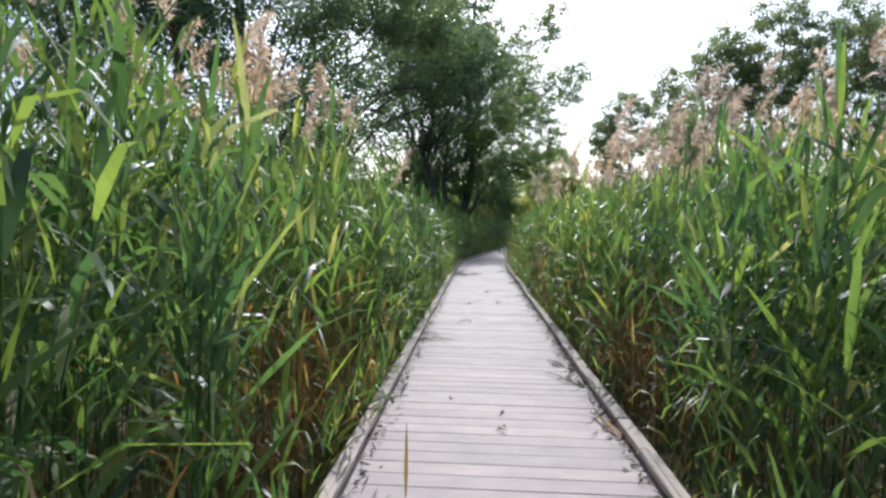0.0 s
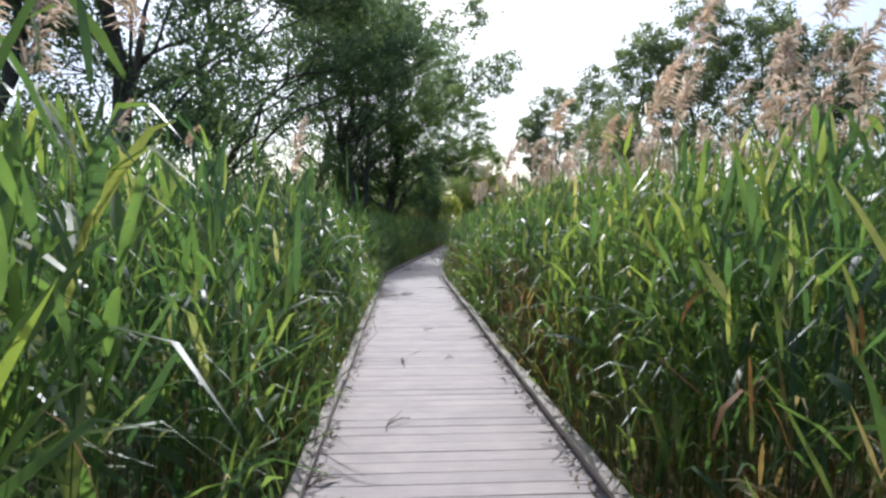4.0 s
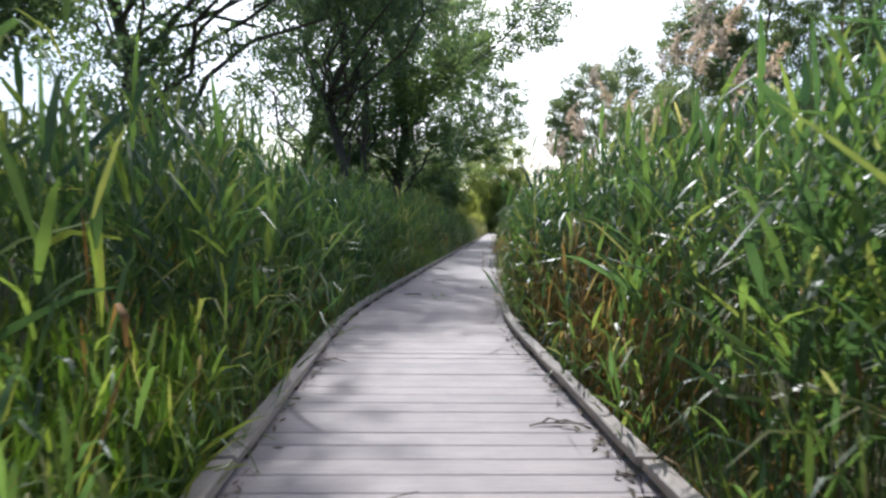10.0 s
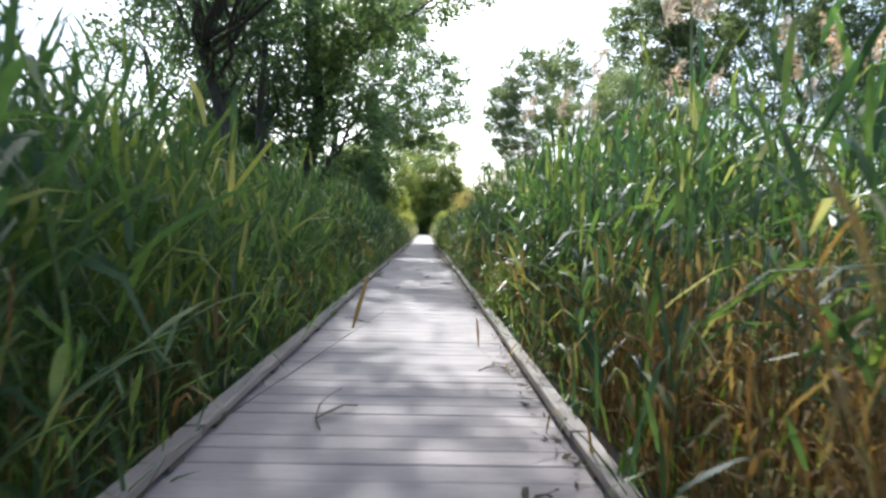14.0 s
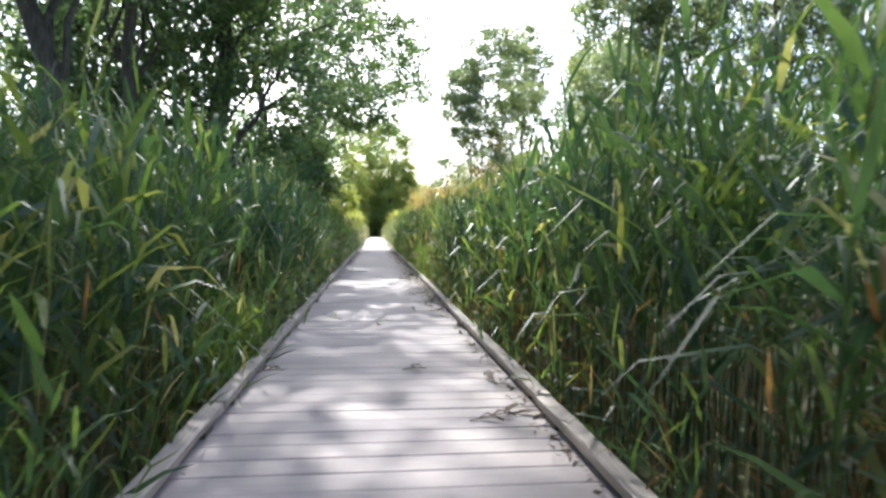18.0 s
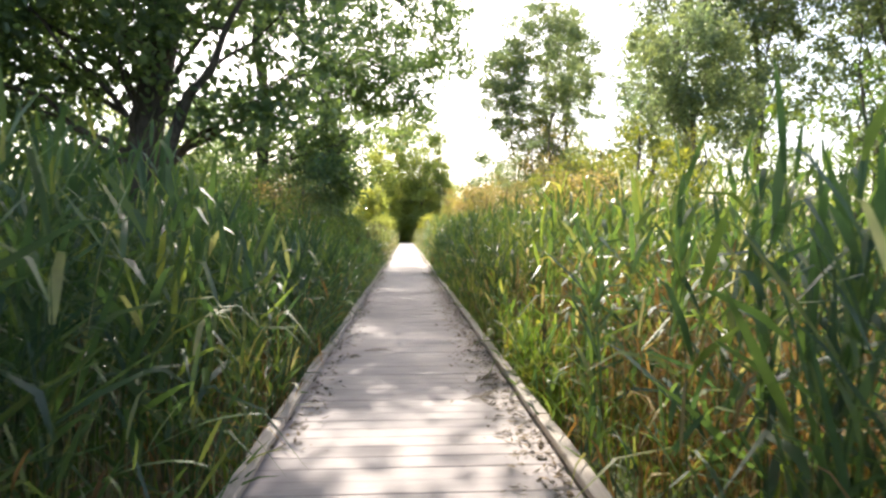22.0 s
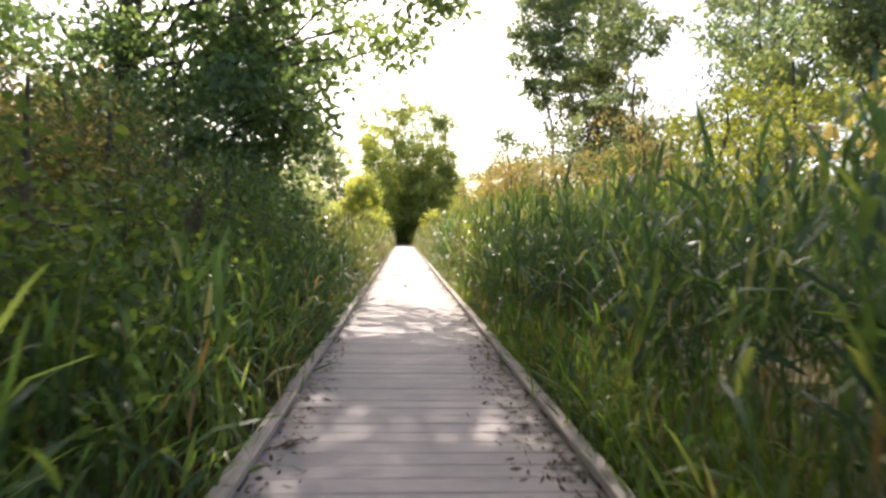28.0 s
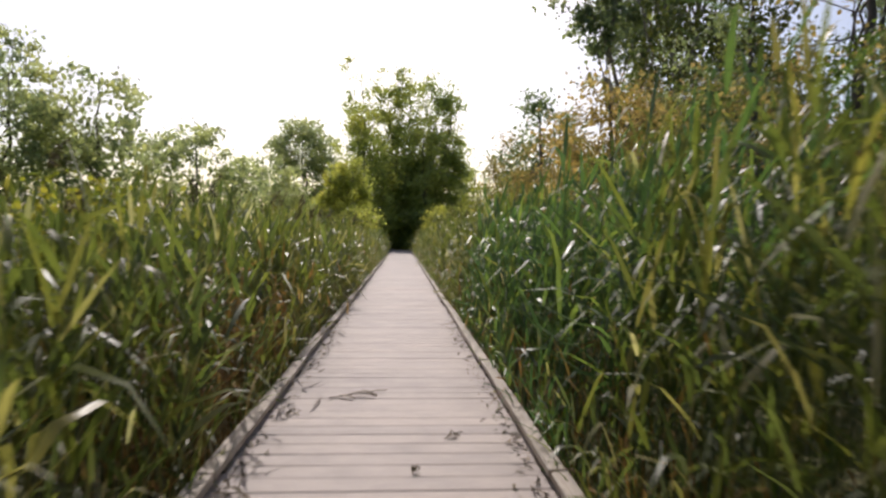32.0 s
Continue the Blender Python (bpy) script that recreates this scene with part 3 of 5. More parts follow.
def leaf_quads(g, rng, centre, size, fine=False):
    """Leaves turned every way; fine ones have a rounded outline and a fold along the midrib."""
    n = len(centre)
    d = unit(rng.normal(0, 1, (n, 3)) + (0, 0, -0.35))
    side = unit(np.cross(d, rng.normal(0, 1, (n, 3))))
    ln = size * rng.uniform(0.6, 1.35, n)
    w = ln * rng.uniform(0.26, 0.40, n)
    if fine:
        nor = np.cross(d, side) * (w * rng.uniform(0.1, 0.4, n))[:, None]
        at = lambda a, b, c: centre + d * (ln * a)[:, None] + side * (w * b)[:, None] + nor * c
        v = np.stack([at(-0.5, 0, 0), at(-0.28, 0.95, 1), at(0.14, 0.78, 1), at(0.5, 0, 0.3), at(0.14, -0.78, 1), at(-0.28, -0.95, 1)], 1)
        base = np.arange(n)[:, None] * 6
        g.add(v, np.concatenate([base + np.array([0, 1, 2, 3]), base + np.array([0, 3, 4, 5])]))
        return
    v = np.stack([centre - d * (ln * 0.5)[:, None], centre - d * (ln * 0.05)[:, None] + side * w[:, None],
                  centre + d * (ln * 0.5)[:, None], centre - d * (ln * 0.05)[:, None] - side * w[:, None]], 1)
    g.add(v, np.arange(n)[:, None] * 4 + np.arange(4)[None])


def tree(name, label, xy, height, r, lobes, clumps, per, leaf, mat, bark_mat=None, seed=1, lean=(0, 0), spread=0.75, extra=(), fork=0.35, group="", fine=False, wobbly=0.018):
    """Trunk, limbs and a crown of leaf clumps that fills the lobes (centre offset x, y, height, radius across, radius up)."""
    rng = np.random.default_rng(seed)
    bark_mat = bark_mat or bark
    x, y = xy
    z0 = float(ground_z(np.array(x), np.array(y))) - 0.15
    root = np.array((x, y, z0))
    top = root + (lean[0], lean[1], height * 0.9)
    spine = wobble(rng, root, top, 9, wobbly)
    g = Gather()
    rad = r * np.linspace(1, 0.16, 9)
    rad[0] *= 1.35
    tube(g, spine, rad, 10)
    thing = tagged(new(name, None), label, "tree" if "tree" in name else "shrub", group)
    thing.location = (x, y, z0)
    inv = Matrix.Translation((-x, -y, -z0))

    def own(nm, me):
        ob = part(nm, me, thing)
        ob.matrix_parent_inverse = inv
        return ob

    own("trunk", g.mesh("trunk", bark_mat))
    vol = np.array([l[3] ** 2 * l[4] for l in lobes]) ** (0.72 if len(lobes) > 10 else 1.0)
    pick = rng.choice(len(lobes), clumps, p=vol / vol.sum())
    u = unit(rng.normal(0, 1, (clumps, 3))) * (rng.uniform(0.12, 1, clumps) ** 0.42)[:, None]
    lob = np.array(lobes)[pick]
    cen = np.stack([x + lob[:, 0] + u[:, 0] * lob[:, 3], y + lob[:, 1] + u[:, 1] * lob[:, 3], z0 + lob[:, 2] + u[:, 2] * lob[:, 4]], -1)
    # limbs to the lobes, then twigs to the clumps
    tips, twigs = [], Gather()
    hubs = []
    for lx, ly, lz, lr, lh in lobes:
        for _ in range(2 if lr > 1.5 and len(lobes) <= 10 else 1):
            a = rng.uniform(0, 2 * np.pi)
            end = np.array((x + lx + math.cos(a) * lr * 0.45, y + ly + math.sin(a) * lr * 0.45, z0 + lz + rng.uniform(-0.1, 0.5) * lh))
            f = np.clip((lz / height) * rng.uniform(fork, 0.75), 0.08, 0.85)
            start = spine[0] * (1 - f) + spine[-1] * f
            k = min(int(f * 8), 7)
            start = spine[k] + (spine[k + 1] - spine[k]) * (f * 8 - k)
            hubs.append((start, end, r * (1 - 0.8 * f) * (0.42 if len(lobes) <= 10 else 0.24)))
    for k, (start, end, er) in enumerate([*hubs, *[(np.array(a), np.array(b), c) for a, b, c in extra]]):
        lg = Gather()
        ln = wobble(rng, start, end, 7, 0.05 if k < len(hubs) and len(lobes) <= 10 else 0.022)
        tube(lg, ln, er * np.linspace(1, 0.22, 7), 6)
        own("limb", lg.mesh("limb", bark_mat))
        tips += list(ln[2:])
    for a, b, c in extra:
        add = np.array(b) + rng.normal(0, 1, (7, 3)) * (0.9, 0.8, 0.6)
        cen = np.concatenate([cen, add])
    tips = np.array(tips) if tips else spine[4:]
    for c in cen[::2]:
        t = tips[np.argmin(((tips - c) ** 2).sum(1))]
        tube(twigs, wobble(rng, t, c, 4, 0.06), max(r * 0.07, 0.012) * np.linspace(1, 0.4, 4), 4)
    tagged(own("branchwork", twigs.mesh("branchwork", bark_mat)), kind="stuff")
    cnt = np.maximum(6, rng.poisson(per, len(cen)))
    cc = np.repeat(cen, cnt, 0)
    off = rng.normal(0, 1, cc.shape) * spread * np.repeat(rng.uniform(0.6, 1.25, len(cen)), cnt)[:, None] * (0.62, 0.62, 0.42)
    lg = Gather()
    leaf_quads(lg, rng, cc + off, leaf, fine)
    tagged(own("crown", lg.mesh("crown", mat)), kind="stuff")
    return thing


# the marsh goes on behind the reeds that line the path
def far_reeds(side, y0, y1, seed):
    rng = np.random.default_rng(seed)
    n = int((y1 - y0) * 26)
    x = side * (18.5 + 44.0 * rng.uniform(0, 1, n) ** 1.3)
    y = rng.uniform(y0, y1, n)
    base = np.stack([x, y, ground_z(x, y)], -1)
    _, b = reed_arrays(rng, base, rng.uniform(1.5, 2.3, n), 5, 1.3, 0.34, 0.12, 0.12, stems=False, levels=((0.0, 1.0), (1.0, 0.4)))
    tagged(new("marsh_reeds", b.mesh("marsh_reeds", reed_olive)), "olive green marsh reeds stretching away behind the trees", "reeds", "reeds along the boardwalk", "stuff")


far_reeds(-1, -12, 60, 601)
far_reeds(-1, 60, 130, 602)
far_reeds(1, -12, 60, 603)
far_reeds(1, 60, 130, 604)

SHADE = "tall dark green broadleaf tree behind the reeds"
# the great trees left of the path, one of them reaching over it
tree("tree", "large broadleaf tree with leaning limbs beside the path", (-5.7, 54.2), 31, 0.40,
     [(-0.5, 0, 26, 4.4, 4.2), (-0.4, 0.5, 21, 3.8, 3.6), (5.8, 0.5, 19.5, 2.2, 2.0), (7.8, 0.5, 20.8, 1.8, 1.6), (2.4, 0.5, 17.5, 3.2, 3.4), (3.4, 1.5, 13.0, 2.4, 2.4), (-2.8, 1, 16, 3.4, 4.0), (0.6, 0, 11, 2.6, 2.8), (-2.5, -0.6, 8.0, 2.5, 2.2), (2.4, 0.4, 6.9, 1.5, 1.3), (2.5, 0.5, 5.2, 1.2, 0.9), (0.2, -0.6, 5.7, 1.4, 0.8), (-2.6, 0.4, 5.0, 1.7, 1.1), (-1.2, 0.8, 4.9, 1.1, 0.8), (0.4, -1.2, 7.4, 2.0, 1.5), (-3.4, 1.0, 7.0, 2.4, 1.8),
      (6.4, 0.5, 13.4, 1.8, 1.6), (8.4, 0.5, 14.8, 2.2, 1.9), (10.2, 1.2, 15.8, 1.8, 1.4), (-3.4, 0, 6.0, 1.9, 1.4), (-0.6, 1.2, 7.6, 1.8, 1.8), (3.6, 2.0, 9.6, 1.8, 1.6),
      (3.2, 0.3, 4.9, 1.3, 1.0), (3.6, -0.3, 6.4, 1.5, 1.0), (1.7, 0.2, 4.5, 1.1, 0.7), (-1.6, -1.0, 6.3, 1.7, 1.0), (-3.6, -0.5, 5.6, 1.7, 1.3), (-5.0, 0.2, 7.4, 2.2, 1.8), (1.2, 1.0, 9.2, 2.4, 1.6), (-1.0, -2.0, 10.0, 2.6, 1.8), (2.6, -1.5, 11.0, 2.4, 1.8)],
     1060, 56, 0.185, leaf_dark, seed=31, lean=(0.5, 0.5), spread=0.6, fork=0.64, fine=True,
     extra=(((-5.6, 54.1, 2.4), (-3.3, 53.0, 6.2), 0.19), ((-5.2, 54.3, 9.0), (3.3, 54.9, 15.0), 0.13)))
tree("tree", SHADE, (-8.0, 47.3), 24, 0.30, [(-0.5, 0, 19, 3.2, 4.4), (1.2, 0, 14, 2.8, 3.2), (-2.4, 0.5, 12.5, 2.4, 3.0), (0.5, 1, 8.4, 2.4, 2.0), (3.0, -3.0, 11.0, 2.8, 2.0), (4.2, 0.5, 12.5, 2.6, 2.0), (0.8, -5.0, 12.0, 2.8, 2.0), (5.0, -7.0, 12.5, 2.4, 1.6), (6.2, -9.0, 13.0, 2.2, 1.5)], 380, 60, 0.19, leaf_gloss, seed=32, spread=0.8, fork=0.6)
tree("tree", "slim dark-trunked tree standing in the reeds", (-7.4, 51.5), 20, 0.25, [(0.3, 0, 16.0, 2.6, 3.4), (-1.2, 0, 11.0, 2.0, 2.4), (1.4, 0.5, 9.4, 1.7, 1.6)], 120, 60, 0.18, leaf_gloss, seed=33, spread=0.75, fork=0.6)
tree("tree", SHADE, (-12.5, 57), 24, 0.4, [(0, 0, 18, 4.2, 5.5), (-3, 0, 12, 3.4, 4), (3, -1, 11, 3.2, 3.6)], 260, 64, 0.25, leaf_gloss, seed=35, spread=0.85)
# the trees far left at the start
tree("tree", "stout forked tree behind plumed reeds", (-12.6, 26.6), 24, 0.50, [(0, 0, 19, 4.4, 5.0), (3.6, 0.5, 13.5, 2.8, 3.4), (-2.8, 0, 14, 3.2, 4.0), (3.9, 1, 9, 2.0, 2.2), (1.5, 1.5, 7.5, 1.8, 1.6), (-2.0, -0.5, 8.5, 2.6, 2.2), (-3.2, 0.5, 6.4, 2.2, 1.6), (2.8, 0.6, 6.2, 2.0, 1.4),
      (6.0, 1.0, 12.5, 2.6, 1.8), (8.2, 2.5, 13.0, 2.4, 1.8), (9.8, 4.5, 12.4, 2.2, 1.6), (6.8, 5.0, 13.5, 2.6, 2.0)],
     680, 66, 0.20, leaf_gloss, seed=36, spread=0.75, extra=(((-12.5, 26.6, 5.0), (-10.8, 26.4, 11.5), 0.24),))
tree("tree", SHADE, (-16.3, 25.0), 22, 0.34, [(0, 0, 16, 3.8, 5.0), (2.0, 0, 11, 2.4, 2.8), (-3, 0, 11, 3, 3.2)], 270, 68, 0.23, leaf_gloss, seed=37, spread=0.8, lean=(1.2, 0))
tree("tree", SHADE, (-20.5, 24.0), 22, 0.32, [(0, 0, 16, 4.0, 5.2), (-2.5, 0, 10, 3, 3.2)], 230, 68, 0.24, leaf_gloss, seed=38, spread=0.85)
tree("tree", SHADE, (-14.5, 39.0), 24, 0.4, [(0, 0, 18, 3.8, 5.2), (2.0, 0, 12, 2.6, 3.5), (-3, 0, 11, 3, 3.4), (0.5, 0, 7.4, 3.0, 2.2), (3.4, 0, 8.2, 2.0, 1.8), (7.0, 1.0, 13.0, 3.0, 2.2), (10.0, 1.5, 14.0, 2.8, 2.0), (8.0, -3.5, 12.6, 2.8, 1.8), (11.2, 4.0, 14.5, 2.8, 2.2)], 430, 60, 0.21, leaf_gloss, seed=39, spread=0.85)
# the trees right of the path
tree("tree", "slender pale-barked tree with an airy crown", (12.4, 95.0), 24, 0.24, [(0, 0, 20.0, 3.0, 3.6), (-3.0, 0, 16.2, 2.2, 2.6), (3.1, 0, 15.6, 2.4, 2.8), (-0.4, 0, 14.0, 2.2, 2.0), (2.2, 0.4, 19.4, 1.8, 2.2), (-2.2, 0.2, 20.0, 1.6, 2.0)], 190, 62, 0.26, leaf_grey, bark_pale, 41, (0.4, 0), 0.62,
     extra=(((12.5, 95.0, 3.0), (10.4, 95.0, 13.0), 0.15), ((12.6, 95.0, 2.4), (14.4, 95.2, 14.0), 0.14)))
tree("tree", "leaning pale-barked tree with an airy crown", (11.2, 96.5), 20, 0.17, [(-2.2, 0, 16.4, 2.0, 2.8), (-1.6, 0, 12.6, 1.8, 1.8), (-0.6, 0, 18.6, 1.5, 1.6), (-3.4, 0.3, 13.8, 1.4, 1.8)], 130, 56, 0.27, leaf_grey, bark_pale, 42, (-2.0, 0), 0.6)
for k, (tx, ty, th, cr) in enumerate(((25.5, 95, 33, 5.2), (33.0, 94, 37, 5.6), (40.5, 90, 34.5, 5.6), (47, 85, 29, 5.0), (56, 78, 15, 4.0))):
    tree("tree", "broad grey-green tree beyond the reeds", (tx, ty), th, 0.42, [(0, 0, th * 0.76, cr, th * 0.22), (-3.0, 0, th * 0.55, 3.2, th * 0.16), (3.8, 0, th * 0.56, 3.8, th * 0.17), (0, 0, th * 0.34, cr * 0.75, th * 0.15), (2.6, 0.5, th * 0.82, cr * 0.6, th * 0.13)], 340, 56, 0.38, leaf_grey, bark, 50 + k, spread=0.85, group="trees beyond the reeds")
tree("tree", "tall grey-green tree far beyond the reeds", (23.5, 127), 36, 0.4, [(0, 0, 28, 4.4, 7.0), (-2.4, 0, 19, 3.0, 4.5), (2.2, 0, 19, 3.0, 4.5), (0, 0, 11, 3.0, 4.0)], 200, 50, 0.42, leaf_grey, bark, 58, spread=0.9)
tree("tree", "low rounded grey-green tree", (16.0, 95.0), 10.5, 0.2, [(0, 0, 7.2, 2.6, 2.6), (-2.4, 0, 5.0, 2.0, 2.0), (2.0, 0, 5.2, 2.0, 2.0)], 110, 44, 0.34, leaf_grey, bark, 66, spread=0.75)
tree("tree", "grey-green tree above rusty shrubs", (18.0, 78.0), 17, 0.26, [(0, 0, 13, 3.2, 3.6), (-2.2, 0, 9, 2.2, 2.4), (2.8, 0, 9.5, 2.4, 2.6)], 220, 66, 0.24, leaf_grey, bark, 61, spread=0.75)
tree("tree", "grey-green tree with some bare boughs", (19.5, 88.0), 17, 0.24, [(0, 0, 13.0, 2.8, 3.2), (-2.0, 0, 9.0, 1.8, 2.2), (2.4, 0.5, 8.4, 2.2, 2.2)], 130, 40, 0.25, leaf_grey, bark, 62, spread=0.75)
tree("tree", "grey-green tree above rusty shrubs", (8.6, 106.0), 12, 0.2, [(0, 0, 8.6, 2.2, 2.8), (-1.4, 0, 5.6, 2.0, 2.0), (2.2, 0.5, 6.2, 2.2, 2.2)], 120, 38, 0.28, leaf_grey, bark, 64, spread=0.75)
tree("tree", "tree with half-bare grey boughs above the reeds", (9.6, 80.5), 9.5, 0.24, [(1.0, 0, 7.4, 1.6, 1.4), (-1.2, 0, 6.4, 1.5, 1.3), (0.2, 0.4, 8.2, 1.0, 0.9), (1.6, 0.2, 6.0, 1.2, 1.0)], 44, 9, 0.15, leaf_rust, bark, 65, spread=0.7, fork=0.2)
tree("tree", "olive tree with several slim stems above the shrubs", (10.8, 89.0), 12.5, 0.16, [(0, 0, 9.6, 2.4, 2.4), (-1.8, 0, 6.8, 1.8, 1.8), (2.0, 0.4, 7.2, 1.9, 2.0)], 130, 56, 0.2, leaf_olive, bark, 67, spread=0.6, fork=0.15)
# left of the path near the end of the walk
tree("tree", "tall straight tree whose dark leaves hang over the boardwalk", (-7.3, 71.0), 25, 0.36,
     [(0.1, 0, 20, 4.2, 4.2), (4.6, 0, 20.5, 3.2, 3.0), (4.8, 0, 18.4, 2.4, 2.2), (5.4, 0.2, 16.6, 2.4, 2.0), (1.1, 0.5, 14.5, 4.0, 3.0), (5.2, 0, 15.5, 3.4, 2.6), (4.8, 0.3, 11.4, 2.6, 2.0), (7.6, -0.3, 11.4, 2.6, 2.0), (9.2, 0.5, 10.6, 1.9, 1.5), (6.8, 0.2, 9.2, 1.7, 1.1),
      (7.3, 0, 7.6, 0.5, 0.9), (9.0, 0.0, 13.8, 2.0, 1.6), (7.0, 0.7, 6.9, 0.9, 0.5), (3.6, -0.4, 8.6, 2.1, 1.8), (3.4, -1.2, 4.4, 1.9, 1.5), (4.7, -1.5, 4.6, 1.3, 1.1), (-1.8, 0.4, 7.6, 2.2, 1.9), (-2.2, -1.0, 4.6, 2.2, 1.5), (1.0, -2.0, 3.7, 2.0, 1.1), (2.8, 1.4, 7.0, 1.6, 1.9), (2.0, -0.4, 6.4, 1.7, 1.2), (4.1, -0.2, 6.4, 1.4, 1.1), (0.6, -0.8, 5.6, 1.6, 1.2), (3.4, 0.4, 5.2, 1.2, 0.9),
      (3.0, 2.5, 6.6, 2.0, 1.4), (4.4, 3.5, 8.0, 2.0, 1.5), (4.4, 0.2, 9.0, 1.5, 1.1), (6.2, -0.2, 8.7, 1.4, 1.0), (7.8, 0.3, 8.4, 1.2, 0.8), (3.0, 0.2, 9.6, 1.6, 1.2)],
     1360, 43, 0.185, leaf_dark, seed=63, spread=0.52, fork=0.7, fine=True, wobbly=0.006,
     extra=(((-7.2, 71.0, 8.4), (-1.8, 70.8, 10.6), 0.12), ((-1.9, 70.8, 10.5), (0.1, 70.9, 7.2), 0.035)))
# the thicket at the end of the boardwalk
for k, (tx, ty, th, cr, mt) in enumerate(((-5.0, 141, 22.0, 3.6, leaf_thicket_hazy), (0.6, 139, 21.5, 3.2, leaf_moss_hazy), (3.6, 136, 20.0, 2.6, leaf_moss_hazy), (5.2, 135, 17.5, 1.9, leaf_moss_hazy),
                                          (-3.8, 128, 15, 2.4, leaf_thicket_hazy), (2.2, 131.5, 14, 2.8, leaf_moss_hazy), (-1.5, 137, 18.5, 2.6, leaf_thicket_hazy), (-0.6, 133, 11, 2.6, leaf_moss_hazy))):
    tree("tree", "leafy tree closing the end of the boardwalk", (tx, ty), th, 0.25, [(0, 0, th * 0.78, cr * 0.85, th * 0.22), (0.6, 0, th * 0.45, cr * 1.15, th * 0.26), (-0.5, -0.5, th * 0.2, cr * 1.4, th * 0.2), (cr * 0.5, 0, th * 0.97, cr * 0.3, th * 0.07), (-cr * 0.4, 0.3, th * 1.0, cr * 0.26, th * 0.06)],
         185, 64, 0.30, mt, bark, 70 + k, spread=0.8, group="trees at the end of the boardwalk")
tree("tree", "yellow-green young tree at the path's edge", (-4.0, 113), 7.8, 0.12, [(0, 0, 5.4, 1.6, 2.2), (0.5, 0, 2.6, 1.8, 2.0), (-1.2, 0.3, 3.6, 1.5, 1.8)], 150, 62, 0.22, leaf_golden_lit, bark, 81, spread=0.5)
tree("tree", "distant grey-green tree beyond the marsh", (-18, 180), 24, 0.4, [(0, 0, 17, 6.0, 6.5), (-5.5, 0, 11, 4.4, 4.5), (5, 0, 12, 4, 4.5), (-3, 0, 6.5, 5.0, 3.4), (4, 0, 6.5, 5.0, 3.4)], 420, 44, 0.5, leaf_pale_hazy, bark, 82, spread=1.2)
tree("pine_tree", "distant pine with open tiered crown", (-27, 108), 22, 0.25, [(0, 0, 17, 2.0, 2.0), (-2.4, 0, 13.5, 2.4, 1.3), (2.4, 0, 13.0, 2.4, 1.3), (-2.8, 0, 9.6, 2.6, 1.4), (3.0, 0, 9.4, 2.6, 1.4)], 150, 36, 0.30, leaf_pale_hazy, bark, 83, spread=0.6)
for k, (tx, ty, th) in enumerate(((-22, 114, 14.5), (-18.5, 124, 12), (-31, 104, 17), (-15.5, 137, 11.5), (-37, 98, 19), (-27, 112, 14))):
    tree("tree", "distant haze-pale grey-green tree beyond the reeds", (tx, ty), th, 0.2, [(0, 0, th * 0.64, 4.4, th * 0.36), (3.0, 0, th * 0.42, 3.2, th * 0.32), (-3.0, 0, th * 0.4, 3.2, th * 0.32)], 120, 40, 0.40, leaf_pale_hazy, bark, 90 + k, spread=0.8, group="distant trees")


def shrub(label, xy, height, wide, mat, seed, leaf=0.16, clumps=75, per=40, spread=0.42, group="", fine=False):
    rng = np.random.default_rng(seed)
    lobes = [(0, 0, height * 0.62, wide, height * 0.34)] + [(rng.uniform(-1, 1) * wide * 0.8, rng.uniform(-1, 1) * wide * 0.8, height * rng.uniform(0.3, 0.6), wide * 0.7, height * 0.28) for _ in range(3)]
    return tree("shrub", label, xy, height, 0.06 + 0.012 * height, lobes, clumps, per, leaf, mat, bark, seed, spread=spread, fork=0.1, group=group, fine=fine)


